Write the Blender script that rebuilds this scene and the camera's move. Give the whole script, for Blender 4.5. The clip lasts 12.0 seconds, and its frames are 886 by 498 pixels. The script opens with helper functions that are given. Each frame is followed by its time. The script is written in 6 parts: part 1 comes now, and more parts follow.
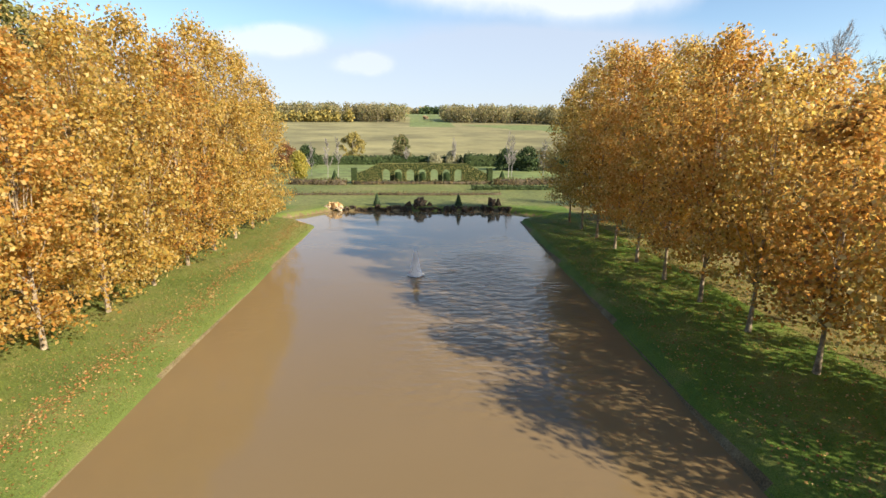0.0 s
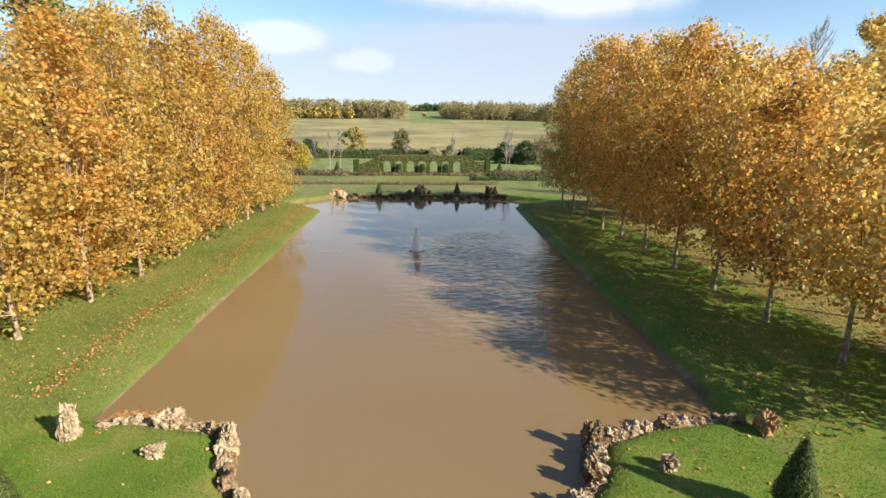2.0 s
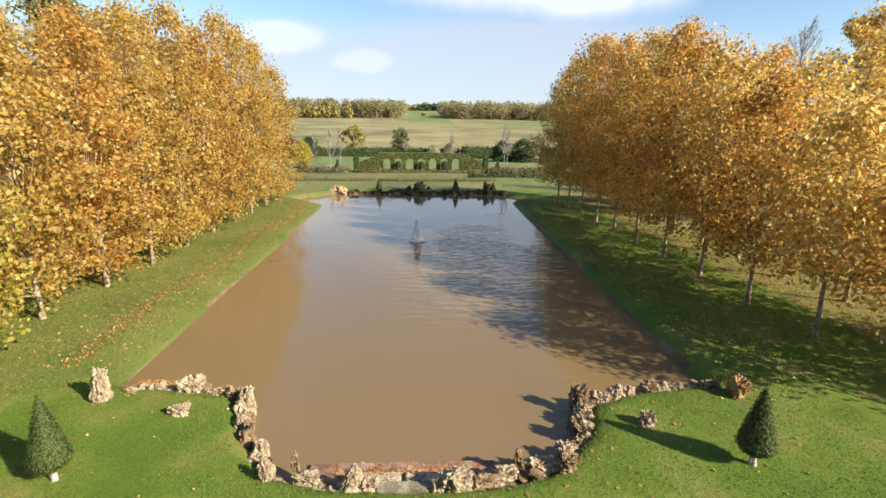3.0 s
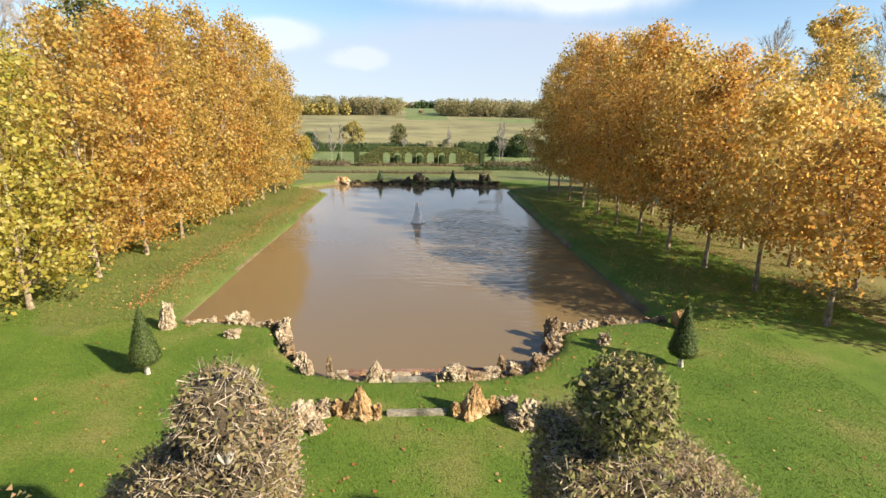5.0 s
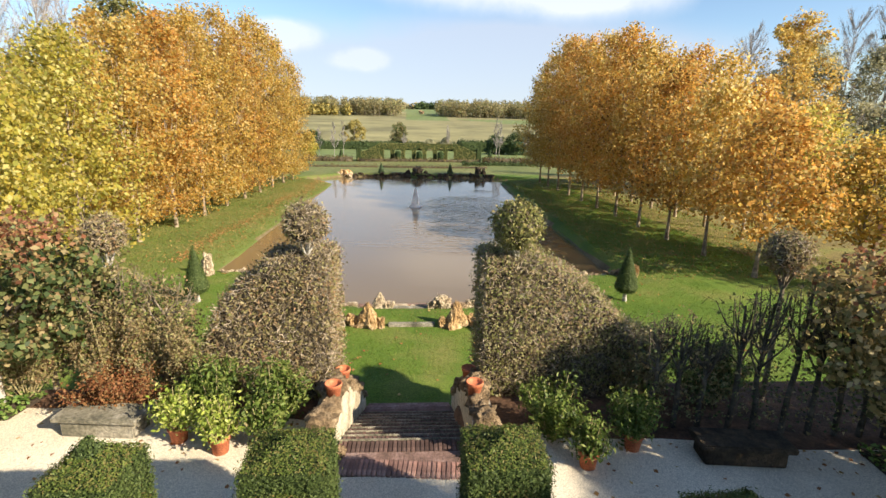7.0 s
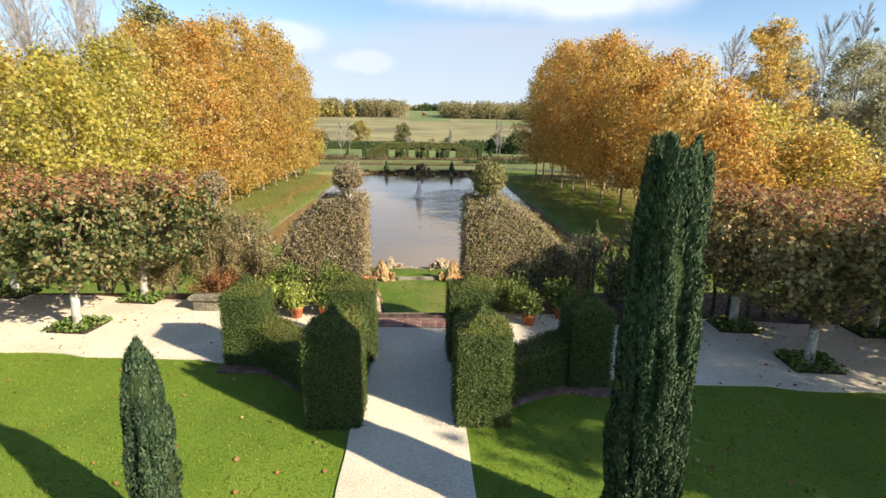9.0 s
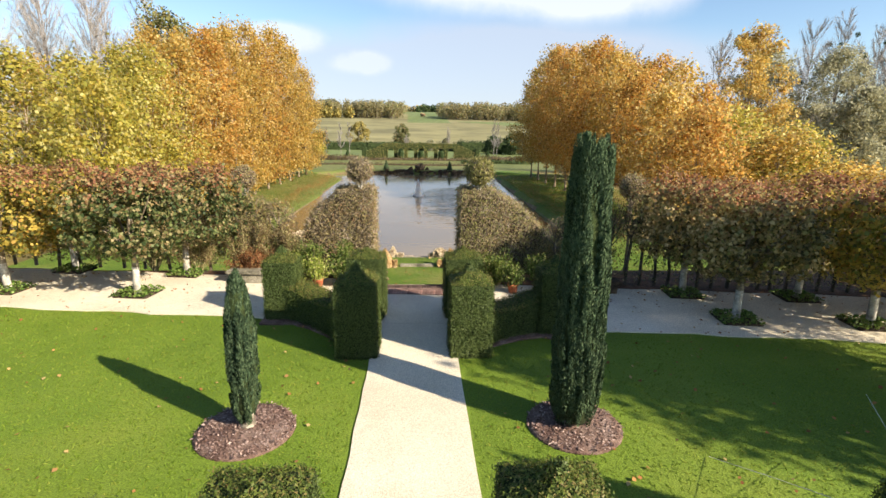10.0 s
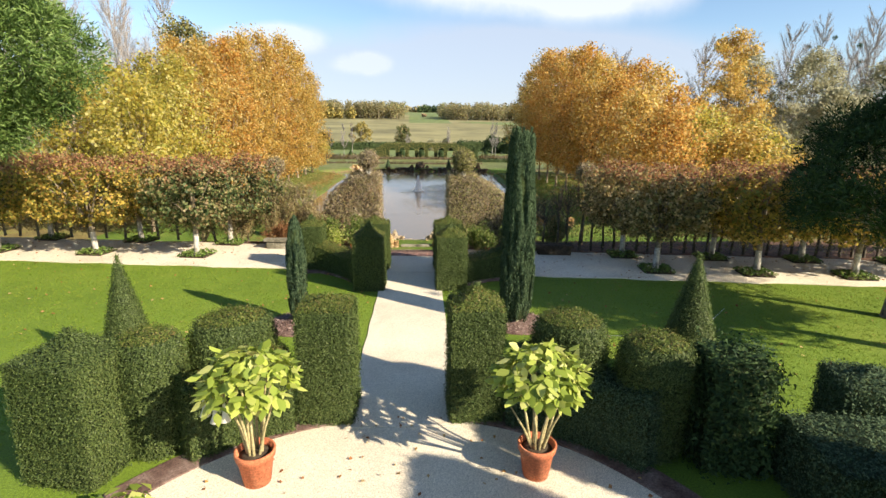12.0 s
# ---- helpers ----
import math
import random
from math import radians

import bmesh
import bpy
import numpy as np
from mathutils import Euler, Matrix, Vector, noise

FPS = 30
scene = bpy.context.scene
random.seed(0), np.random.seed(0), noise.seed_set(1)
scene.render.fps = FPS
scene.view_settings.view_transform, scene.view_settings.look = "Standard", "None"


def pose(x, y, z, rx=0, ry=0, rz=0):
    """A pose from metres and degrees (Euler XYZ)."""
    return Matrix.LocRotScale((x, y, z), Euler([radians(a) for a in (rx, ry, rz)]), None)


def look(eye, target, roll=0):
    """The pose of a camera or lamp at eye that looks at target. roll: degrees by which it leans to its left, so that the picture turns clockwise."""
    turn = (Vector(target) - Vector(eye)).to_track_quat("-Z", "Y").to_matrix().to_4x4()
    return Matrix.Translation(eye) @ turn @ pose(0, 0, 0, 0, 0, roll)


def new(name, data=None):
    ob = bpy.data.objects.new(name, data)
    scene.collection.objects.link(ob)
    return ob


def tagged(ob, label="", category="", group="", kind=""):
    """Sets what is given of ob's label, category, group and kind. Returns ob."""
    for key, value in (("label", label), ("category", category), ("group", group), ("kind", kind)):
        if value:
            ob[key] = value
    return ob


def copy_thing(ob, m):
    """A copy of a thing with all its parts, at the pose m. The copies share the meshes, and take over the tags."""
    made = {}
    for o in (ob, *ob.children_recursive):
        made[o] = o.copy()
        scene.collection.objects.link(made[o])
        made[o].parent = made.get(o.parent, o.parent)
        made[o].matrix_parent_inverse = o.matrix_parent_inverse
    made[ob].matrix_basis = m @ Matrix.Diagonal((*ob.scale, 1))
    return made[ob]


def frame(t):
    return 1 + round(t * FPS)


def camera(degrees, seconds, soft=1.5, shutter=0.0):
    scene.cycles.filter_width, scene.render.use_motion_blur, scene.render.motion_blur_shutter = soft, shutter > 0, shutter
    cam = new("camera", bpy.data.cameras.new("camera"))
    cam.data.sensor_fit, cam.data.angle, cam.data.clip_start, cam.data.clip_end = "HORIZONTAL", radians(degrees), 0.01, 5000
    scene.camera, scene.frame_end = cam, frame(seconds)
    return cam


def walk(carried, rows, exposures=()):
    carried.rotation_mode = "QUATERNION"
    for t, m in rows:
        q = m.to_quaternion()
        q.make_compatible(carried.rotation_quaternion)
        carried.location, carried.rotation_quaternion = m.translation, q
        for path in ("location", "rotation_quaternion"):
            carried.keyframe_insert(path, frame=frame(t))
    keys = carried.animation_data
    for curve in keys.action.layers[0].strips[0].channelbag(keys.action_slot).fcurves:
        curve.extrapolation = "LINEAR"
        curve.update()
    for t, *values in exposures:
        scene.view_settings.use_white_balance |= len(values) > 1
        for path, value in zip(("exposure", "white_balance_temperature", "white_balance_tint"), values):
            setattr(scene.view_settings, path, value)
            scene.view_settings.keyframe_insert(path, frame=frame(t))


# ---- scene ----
cam = camera(84.1, 12.0)
PATH = [
    (0, (0.549, 24.099, 7.641), (0.631, 26.043, 7.176), 0.3),
    (0.5, (0.536, 23.109, 7.35), (0.619, 25.053, 6.885), 0.6),
    (1, (0.519, 22.215, 7.126), (0.603, 24.158, 6.657), 0.5),
    (1.5, (0.426, 21.451, 6.901), (0.511, 23.393, 6.43), 0.5),
    (2, (0.409, 20.709, 6.719), (0.495, 22.651, 6.246), 0.5),
    (2.5, (0.402, 20.083, 6.533), (0.49, 22.025, 6.062), 0.5),
    (3, (0.322, 19.217, 6.375), (0.413, 21.158, 5.901), 0.5),
    (4.8, (0.048, 15.537, 5.838), (0.152, 17.475, 5.356), 0.6),
    (5, (0.041, 15.116, 5.753), (0.144, 17.054, 5.272), 0.6),
    (5.5, (0.014, 14.068, 5.58), (0.119, 16.006, 5.098), 0.6),
    (6, (0.075, 12.923, 5.385), (0.181, 14.861, 4.903), 0.7),
    (6.5, (0.154, 11.884, 5.123), (0.26, 13.823, 4.646), 0.8),
    (7, (0.203, 10.66, 4.888), (0.307, 12.6, 4.413), 0.9),
    (7.2, (0.199, 10.208, 4.793), (0.304, 12.148, 4.319), 0.9),
    (8.8, (0.151, 6.564, 4.464), (0.242, 8.507, 3.997), 0.8),
    (9, (0.176, 6.094, 4.463), (0.267, 8.036, 3.994), 0.8),
    (9.5, (0.093, 4.941, 4.467), (0.194, 6.883, 3.998), 0.9),
    (10, (0.092, 3.715, 4.448), (0.19, 5.658, 3.983), 0.8),
    (10.5, (0.089, 2.655, 4.431), (0.188, 4.598, 3.969), 0.7),
    (11, (0.142, 1.479, 4.424), (0.241, 3.423, 3.962), 0.6),
    (11.5, (0.173, 0.576, 4.382), (0.273, 2.519, 3.92), 0.6),
    (12, (0.286, -0.278, 4.337), (0.377, 1.666, 3.873), 0.6),
]
walk(cam, [(t, look(eye, target, roll)) for t, eye, target, roll in PATH])

# ---- light ----
SUN_DIR = Vector((0.829, -0.559, 0.0)).normalized() * math.cos(radians(28.9)) + Vector((0, 0, math.sin(radians(28.9))))
world = bpy.data.worlds.new("sky")
scene.world = world
world.use_nodes = True
wn = world.node_tree
sky = wn.nodes.new("ShaderNodeTexSky")
sky.sky_type = "NISHITA"
sky.sun_disc = False
sky.sun_elevation = radians(28.9)
sky.sun_rotation = radians(124.0)
sky.air_density, sky.dust_density, sky.ozone_density = 1.0, 0.4, 2.4
wn.links.new(sky.outputs["Color"], wn.nodes["Background"].inputs["Color"])
wn.nodes["Background"].inputs["Strength"].default_value = 0.084
sun_data = bpy.data.lights.new("sun", "SUN")
sun_data.energy, sun_data.angle, sun_data.color = 5.0, radians(0.6), (1.0, 0.875, 0.68)
sun = new("sun", sun_data)
sun.matrix_world = look((60, -40, 60), Vector((60, -40, 60)) - SUN_DIR * 10)
scene.view_settings.exposure = 1.22

LOW = -2.1          # level of the lower lawn
WATER = -2.65       # level of the pond


# ---- materials ----
def nodes_of(name):
    m = bpy.data.materials.new(name)
    m.use_nodes = True
    return m, m.node_tree, m.node_tree.nodes["Principled BSDF"]


def noise_node(nt, scale, detail=4.0, rough=0.6, coords="Object"):
    tc = nt.nodes.new("ShaderNodeTexCoord")
    n = nt.nodes.new("ShaderNodeTexNoise")
    n.inputs["Scale"].default_value, n.inputs["Detail"].default_value, n.inputs["Roughness"].default_value = scale, detail, rough
    nt.links.new(tc.outputs[coords], n.inputs["Vector"])
    return n


def ramp(nt, source, stops):
    r = nt.nodes.new("ShaderNodeValToRGB")
    while len(r.color_ramp.elements) < len(stops):
        r.color_ramp.elements.new(0.5)
    for e, (p, c) in zip(r.color_ramp.elements, stops):
        e.position, e.color = p, (*c, 1)
    nt.links.new(source, r.inputs["Fac"])
    return r


def mix(nt, fac, a, b, mode="MIX"):
    n = nt.nodes.new("ShaderNodeMix")
    n.data_type, n.blend_type = "RGBA", mode
    for sock, v in ((n.inputs["Factor"], fac), (n.inputs["A"], a), (n.inputs["B"], b)):
        if isinstance(v, bpy.types.NodeSocket):
            nt.links.new(v, sock)
        elif isinstance(v, (int, float)):
            sock.default_value = v
        else:
            sock.default_value = (*v, 1)
    return n.outputs["Result"]


def bump(nt, bsdf, height, strength, distance):
    b = nt.nodes.new("ShaderNodeBump")
    b.inputs["Strength"].default_value, b.inputs["Distance"].default_value = strength, distance
    nt.links.new(height, b.inputs["Height"])
    nt.links.new(b.outputs["Normal"], bsdf.inputs["Normal"])
    return b


def surface(name, dark, mid, light, big, fine, rough=0.85, relief=0.4, depth=0.02, spec=0.3, coords="Object", vary=False):
    """A surface with colour at two scales and a fine relief."""
    m, nt, p = nodes_of(name)
    a, b = noise_node(nt, big, 3, 0.6, coords), noise_node(nt, fine, 6, 0.7, coords)
    ra = ramp(nt, a.outputs["Fac"], [(0.3, dark), (0.5, mid), (0.72, light)])
    rb = ramp(nt, b.outputs["Fac"], [(0.32, (0.5, 0.5, 0.5)), (0.68, (1.4, 1.4, 1.4))])
    colour = mix(nt, 1.0, ra.outputs["Color"], rb.outputs["Color"], "MULTIPLY")
    if vary:
        info = nt.nodes.new("ShaderNodeObjectInfo")
        rv = ramp(nt, info.outputs["Random"], [(0.0, (0.6, 0.55, 0.55)), (0.5, (1, 1, 1)), (1.0, (1.35, 1.25, 1.2))])
        colour = mix(nt, 1.0, colour, rv.outputs["Color"], "MULTIPLY")
    nt.links.new(colour, p.inputs["Base Color"])
    p.inputs["Roughness"].default_value = rough
    p.inputs["Specular IOR Level"].default_value = spec
    bump(nt, p, b.outputs["Fac"], relief, depth)
    return m


def leaf_material(name, colours, through_light=0.35, rough=0.6, patch=0.5, patch_scale=0.35, hue=0.0, gloss=0.18):
    """Leaves: a colour for each leaf, drifting in patches over the crown, with light passing through."""
    m, nt, p = nodes_of(name)
    geo = nt.nodes.new("ShaderNodeNewGeometry")
    n = noise_node(nt, patch_scale, 2, 0.5)
    info = nt.nodes.new("ShaderNodeObjectInfo")
    add = nt.nodes.new("ShaderNodeMath")
    add.operation = "MULTIPLY_ADD"
    nt.links.new(n.outputs["Fac"], add.inputs[0])
    add.inputs[1].default_value = patch * 2
    add.inputs[2].default_value = -patch
    add2 = nt.nodes.new("ShaderNodeMath")
    add2.operation = "ADD"
    nt.links.new(add.outputs[0], add2.inputs[0])
    nt.links.new(geo.outputs["Random Per Island"], add2.inputs[1])
    add3 = nt.nodes.new("ShaderNodeMath")
    add3.operation = "MULTIPLY_ADD"
    nt.links.new(info.outputs["Random"], add3.inputs[0])
    add3.inputs[1].default_value = hue
    nt.links.new(add2.outputs[0], add3.inputs[2])
    k = len(colours)
    r = ramp(nt, add3.outputs[0], [((i + 0.5) / k, c) for i, c in enumerate(colours)])
    nt.links.new(r.outputs["Color"], p.inputs["Base Color"])
    p.inputs["Roughness"].default_value = rough
    p.inputs["Specular IOR Level"].default_value = gloss
    tr = nt.nodes.new("ShaderNodeBsdfTranslucent")
    nt.links.new(r.outputs["Color"], tr.inputs["Color"])
    mx = nt.nodes.new("ShaderNodeMixShader")
    mx.inputs["Fac"].default_value = through_light
    nt.links.new(p.outputs[0], mx.inputs[1])
    nt.links.new(tr.outputs[0], mx.inputs[2])
    nt.links.new(mx.outputs[0], nt.nodes["Material Output"].inputs["Surface"])
    return m


GRASS = surface("mown_grass", (0.1, 0.16, 0.013), (0.135, 0.205, 0.018), (0.18, 0.235, 0.028), 0.35, 38, 0.8, 0.6, 0.03)
GRASS_LOW = surface("rough_grass", (0.085, 0.118, 0.023), (0.115, 0.148, 0.03), (0.165, 0.158, 0.05), 0.22, 22, 0.85, 0.6, 0.04)
FIELD = surface("stubble_field", (0.205, 0.188, 0.085), (0.218, 0.198, 0.09), (0.23, 0.205, 0.096), 0.004, 0.03, 0.9, 0.02, 0.05)
FAR_LAWN = surface("dull_far_lawn", (0.095, 0.115, 0.035), (0.135, 0.155, 0.045), (0.18, 0.17, 0.065), 0.12, 1.5, 0.9, 0.3, 0.06)
DARK_STONE = surface("dark_rock", (0.03, 0.022, 0.014), (0.075, 0.055, 0.035), (0.15, 0.1, 0.06), 2.5, 12, 0.9, 1.0, 0.12)
RED_LEDGE = surface("wet_brick_ledge", (0.16, 0.08, 0.055), (0.24, 0.14, 0.1), (0.34, 0.24, 0.19), 1.8, 12, 0.7, 0.6, 0.01)
PALE_BRICK = surface("worn_brick", (0.15, 0.085, 0.07), (0.25, 0.15, 0.125), (0.37, 0.26, 0.22), 2.0, 22, 0.9, 0.6, 0.01, vary=True)
DARK_BRICK = surface("dark_brick", (0.06, 0.038, 0.032), (0.105, 0.066, 0.055), (0.16, 0.105, 0.088), 2.0, 22, 0.9, 0.6, 0.01, vary=True)
MOSSY_BRICK = surface("mossy_brick", (0.04, 0.032, 0.026), (0.075, 0.055, 0.045), (0.12, 0.085, 0.07), 3.0, 25, 0.9, 0.6, 0.01)
MEADOW = surface("meadow", (0.12, 0.16, 0.05), (0.145, 0.185, 0.06), (0.17, 0.19, 0.07), 0.03, 0.3, 0.9, 0.1, 0.1)
LITTER = surface("leaf_litter", (0.1, 0.08, 0.03), (0.19, 0.15, 0.05), (0.16, 0.18, 0.04), 0.5, 14, 0.9, 0.7, 0.05)
GRAVEL = surface("pale_gravel", (0.56, 0.485, 0.37), (0.66, 0.58, 0.45), (0.72, 0.645, 0.515), 0.5, 60, 0.9, 0.5, 0.012)
MULCH = surface("bark_mulch", (0.1, 0.055, 0.045), (0.19, 0.12, 0.095), (0.28, 0.2, 0.17), 3.0, 30, 0.9, 1.0, 0.04)
STONE = surface("weathered_rock", (0.12, 0.08, 0.045), (0.3, 0.21, 0.12), (0.46, 0.35, 0.22), 3.5, 14, 0.9, 1.0, 0.12)
PALE_STONE = surface("pale_rock", (0.26, 0.18, 0.11), (0.5, 0.4, 0.27), (0.68, 0.58, 0.43), 3.2, 13, 0.9, 1.0, 0.12)
OCHRE_STONE = surface("ochre_rock", (0.26, 0.15, 0.06), (0.46, 0.3, 0.14), (0.58, 0.45, 0.28), 1.6, 12, 0.9, 1.0, 0.1)
BENCH_STONE = surface("mossy_stone", (0.09, 0.085, 0.06), (0.2, 0.18, 0.13), (0.33, 0.3, 0.24), 2.5, 20, 0.9, 0.8, 0.02)
BRICK = surface("old_brick", (0.12, 0.075, 0.06), (0.2, 0.125, 0.105), (0.3, 0.21, 0.18), 3.0, 25, 0.9, 0.6, 0.01)
PLASTER = surface("stained_render", (0.3, 0.25, 0.17), (0.5, 0.43, 0.32), (0.66, 0.6, 0.48), 2.2, 14, 0.9, 0.5, 0.02)
TERRACOTTA = surface("terracotta", (0.38, 0.11, 0.05), (0.5, 0.16, 0.075), (0.58, 0.23, 0.12), 4, 40, 0.8, 0.15, 0.004)
SOIL = surface("potting_soil", (0.03, 0.02, 0.013), (0.06, 0.042, 0.028), (0.1, 0.075, 0.05), 8, 60, 0.95, 1.0, 0.02)
BARK = surface("grey_bark", (0.07, 0.055, 0.04), (0.2, 0.17, 0.13), (0.42, 0.38, 0.31), 3.5, 14, 0.9, 0.6, 0.02)
PLANE_BARK = surface("mottled_plane_bark", (0.13, 0.1, 0.065), (0.27, 0.21, 0.14), (0.46, 0.39, 0.28), 3.0, 14, 0.9, 0.5, 0.02)
LIMED_BARK = surface("pale_bark", (0.2, 0.18, 0.15), (0.42, 0.39, 0.34), (0.6, 0.57, 0.5), 5, 18, 0.9, 0.5, 0.02)
TWIG = surface("twig_bark", (0.1, 0.075, 0.05), (0.2, 0.16, 0.11), (0.3, 0.25, 0.19), 4, 20, 0.9, 0.4, 0.01)
DARK_TWIG = surface("dark_twig_bark", (0.04, 0.032, 0.024), (0.085, 0.07, 0.052), (0.15, 0.125, 0.095), 4, 20, 0.9, 0.4, 0.01)
GREY_TWIG = surface("grey_twigs", (0.15, 0.13, 0.1), (0.24, 0.21, 0.17), (0.34, 0.3, 0.25), 2, 10, 0.9, 0.2, 0.01)
GREEN_STEM = surface("pale_stem", (0.2, 0.17, 0.08), (0.36, 0.3, 0.15), (0.45, 0.4, 0.22), 6, 30, 0.7, 0.3, 0.006)
# Cores are coloured dark, as the shade between leaves and twigs.
CORE_GREEN = surface("inner_shade_green", (0.018, 0.028, 0.008), (0.03, 0.046, 0.012), (0.045, 0.062, 0.018), 2, 14, 0.95, 0.8, 0.05)
CORE_BROWN = surface("shaded_inner_twigs", (0.04, 0.03, 0.019), (0.085, 0.066, 0.042), (0.14, 0.115, 0.078), 2, 14, 0.95, 0.8, 0.05)
PAINT_WHITE = surface("white_cord", (0.6, 0.6, 0.58), (0.7, 0.7, 0.68), (0.75, 0.75, 0.72), 2, 10, 0.6, 0.1, 0.002)

PLANE_GOLD = leaf_material("golden_plane_leaves", [(0.2, 0.13, 0.045), (0.48, 0.32, 0.075), (0.6, 0.41, 0.09), (0.48, 0.27, 0.065), (0.66, 0.48, 0.13), (0.38, 0.34, 0.1), (0.57, 0.34, 0.075), (0.73, 0.58, 0.25)], 0.63, 0.5, 0.3, 0.25, 0.2)
PLANE_ORANGE = leaf_material("orange_plane_leaves", [(0.19, 0.11, 0.04), (0.47, 0.275, 0.07), (0.62, 0.36, 0.08), (0.48, 0.22, 0.055), (0.66, 0.43, 0.1), (0.38, 0.31, 0.09), (0.59, 0.285, 0.065), (0.71, 0.51, 0.19)], 0.63, 0.5, 0.3, 0.25, 0.2)
PLANE_LIME = leaf_material("yellow_green_plane_leaves", [(0.16, 0.14, 0.035), (0.38, 0.35, 0.062), (0.5, 0.44, 0.08), (0.55, 0.42, 0.085), (0.35, 0.35, 0.075), (0.58, 0.5, 0.12), (0.48, 0.35, 0.065), (0.64, 0.57, 0.21)], 0.61, 0.5, 0.3, 0.25, 0.2)
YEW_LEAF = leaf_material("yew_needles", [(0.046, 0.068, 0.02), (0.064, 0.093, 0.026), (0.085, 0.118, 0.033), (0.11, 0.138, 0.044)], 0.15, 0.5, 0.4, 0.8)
# Paler copy of the yew needles, coloured as sunlit tops.
YEW_TOP = leaf_material("sunlit_yew_needles", [(0.07, 0.1, 0.02), (0.11, 0.145, 0.028), (0.15, 0.165, 0.04), (0.18, 0.14, 0.05)], 0.2, 0.5, 0.4, 0.8)
BLUE_YEW = leaf_material("dark_yew_needles", [(0.03, 0.05, 0.028), (0.048, 0.08, 0.043), (0.075, 0.115, 0.058), (0.1, 0.14, 0.075)], 0.12, 0.6, 0.4, 0.8, gloss=0.07)
HORNBEAM = leaf_material("withered_hornbeam_leaves", [(0.125, 0.095, 0.055), (0.25, 0.185, 0.095), (0.34, 0.255, 0.135), (0.25, 0.24, 0.085), (0.43, 0.345, 0.2), (0.24, 0.245, 0.075), (0.35, 0.22, 0.12)], 0.42, 0.6, 0.9, 0.9)
HORNBEAM_GREEN = leaf_material("half_green_hornbeam_leaves", [(0.14, 0.115, 0.055), (0.27, 0.24, 0.095), (0.25, 0.28, 0.08), (0.38, 0.32, 0.155), (0.22, 0.255, 0.07), (0.45, 0.375, 0.22), (0.33, 0.23, 0.13)], 0.42, 0.6, 0.9, 0.9)
BEECH_RUST = leaf_material("rust_leaves", [(0.12, 0.045, 0.022), (0.24, 0.095, 0.04), (0.3, 0.15, 0.06), (0.2, 0.12, 0.05)], 0.3, 0.6, 0.4, 0.6)
LINDEN_GREEN = leaf_material("dark_linden_leaves", [(0.05, 0.075, 0.028), (0.1, 0.135, 0.05), (0.17, 0.19, 0.07), (0.3, 0.2, 0.1), (0.15, 0.2, 0.065), (0.42, 0.33, 0.17)], 0.45, 0.5, 0.5, 0.7)
LINDEN_BROWN = leaf_material("browning_linden_leaves", [(0.09, 0.085, 0.035), (0.22, 0.18, 0.07), (0.36, 0.27, 0.11), (0.22, 0.23, 0.08), (0.46, 0.33, 0.14), (0.6, 0.47, 0.24)], 0.45, 0.5, 0.5, 0.7)
LINDEN_TURN = leaf_material("turning_linden_leaves", [(0.1, 0.1, 0.03), (0.26, 0.24, 0.05), (0.48, 0.36, 0.07), (0.58, 0.42, 0.09), (0.42, 0.24, 0.07), (0.26, 0.28, 0.07)], 0.5, 0.5, 0.5, 0.7)
LINDEN_RUST = leaf_material("rusty_linden_leaves", [(0.18, 0.08, 0.045), (0.32, 0.15, 0.08), (0.38, 0.23, 0.115), (0.36, 0.28, 0.11), (0.32, 0.13, 0.07)], 0.45, 0.55, 0.4, 0.7)
SHRUB_LEAF = leaf_material("oleander_leaves", [(0.05, 0.08, 0.016), (0.095, 0.14, 0.028), (0.145, 0.2, 0.042), (0.21, 0.24, 0.065)], 0.3, 0.5, 0.4, 1.0)
LIME_LEAF = leaf_material("lime_yellow_leaves", [(0.19, 0.25, 0.042), (0.3, 0.37, 0.06), (0.4, 0.45, 0.095), (0.5, 0.51, 0.17)], 0.35, 0.4, 0.3, 1.0)
PETAL = leaf_material("white_trumpet_petals", [(0.72, 0.7, 0.6), (0.78, 0.76, 0.68)], 0.4, 0.5, 0.1, 1.0)
PINE_LEAF = leaf_material("pine_needles", [(0.05, 0.09, 0.022), (0.085, 0.145, 0.034), (0.13, 0.2, 0.05), (0.18, 0.25, 0.075)], 0.2, 0.5, 0.4, 0.7)
CEDAR_LEAF = leaf_material("dark_pine_needles", [(0.018, 0.036, 0.016), (0.03, 0.056, 0.022), (0.042, 0.075, 0.025), (0.06, 0.092, 0.033)], 0.1, 0.6, 0.4, 0.7, gloss=0.08)
DULL_BROWN = leaf_material("dull_brown_leaves", [(0.08, 0.065, 0.03), (0.14, 0.11, 0.05), (0.18, 0.13, 0.06), (0.12, 0.12, 0.045)], 0.25, 0.7, 0.5, 0.3)
HEDGE_OLIVE = leaf_material("olive_hedge_leaves", [(0.1, 0.105, 0.035), (0.18, 0.18, 0.055), (0.25, 0.245, 0.08), (0.3, 0.24, 0.1), (0.2, 0.21, 0.06)], 0.25, 0.6, 0.4, 0.6)
POND_LAWN = surface("pond_lawn_grass", (0.07, 0.128, 0.012), (0.1, 0.16, 0.017), (0.185, 0.188, 0.048), 0.4, 22, 0.85, 0.7, 0.045)
HEDGE_TWIG = surface("hedge_twigs", (0.22, 0.175, 0.12), (0.36, 0.29, 0.21), (0.5, 0.42, 0.32), 2, 10, 0.9, 0.2, 0.01)
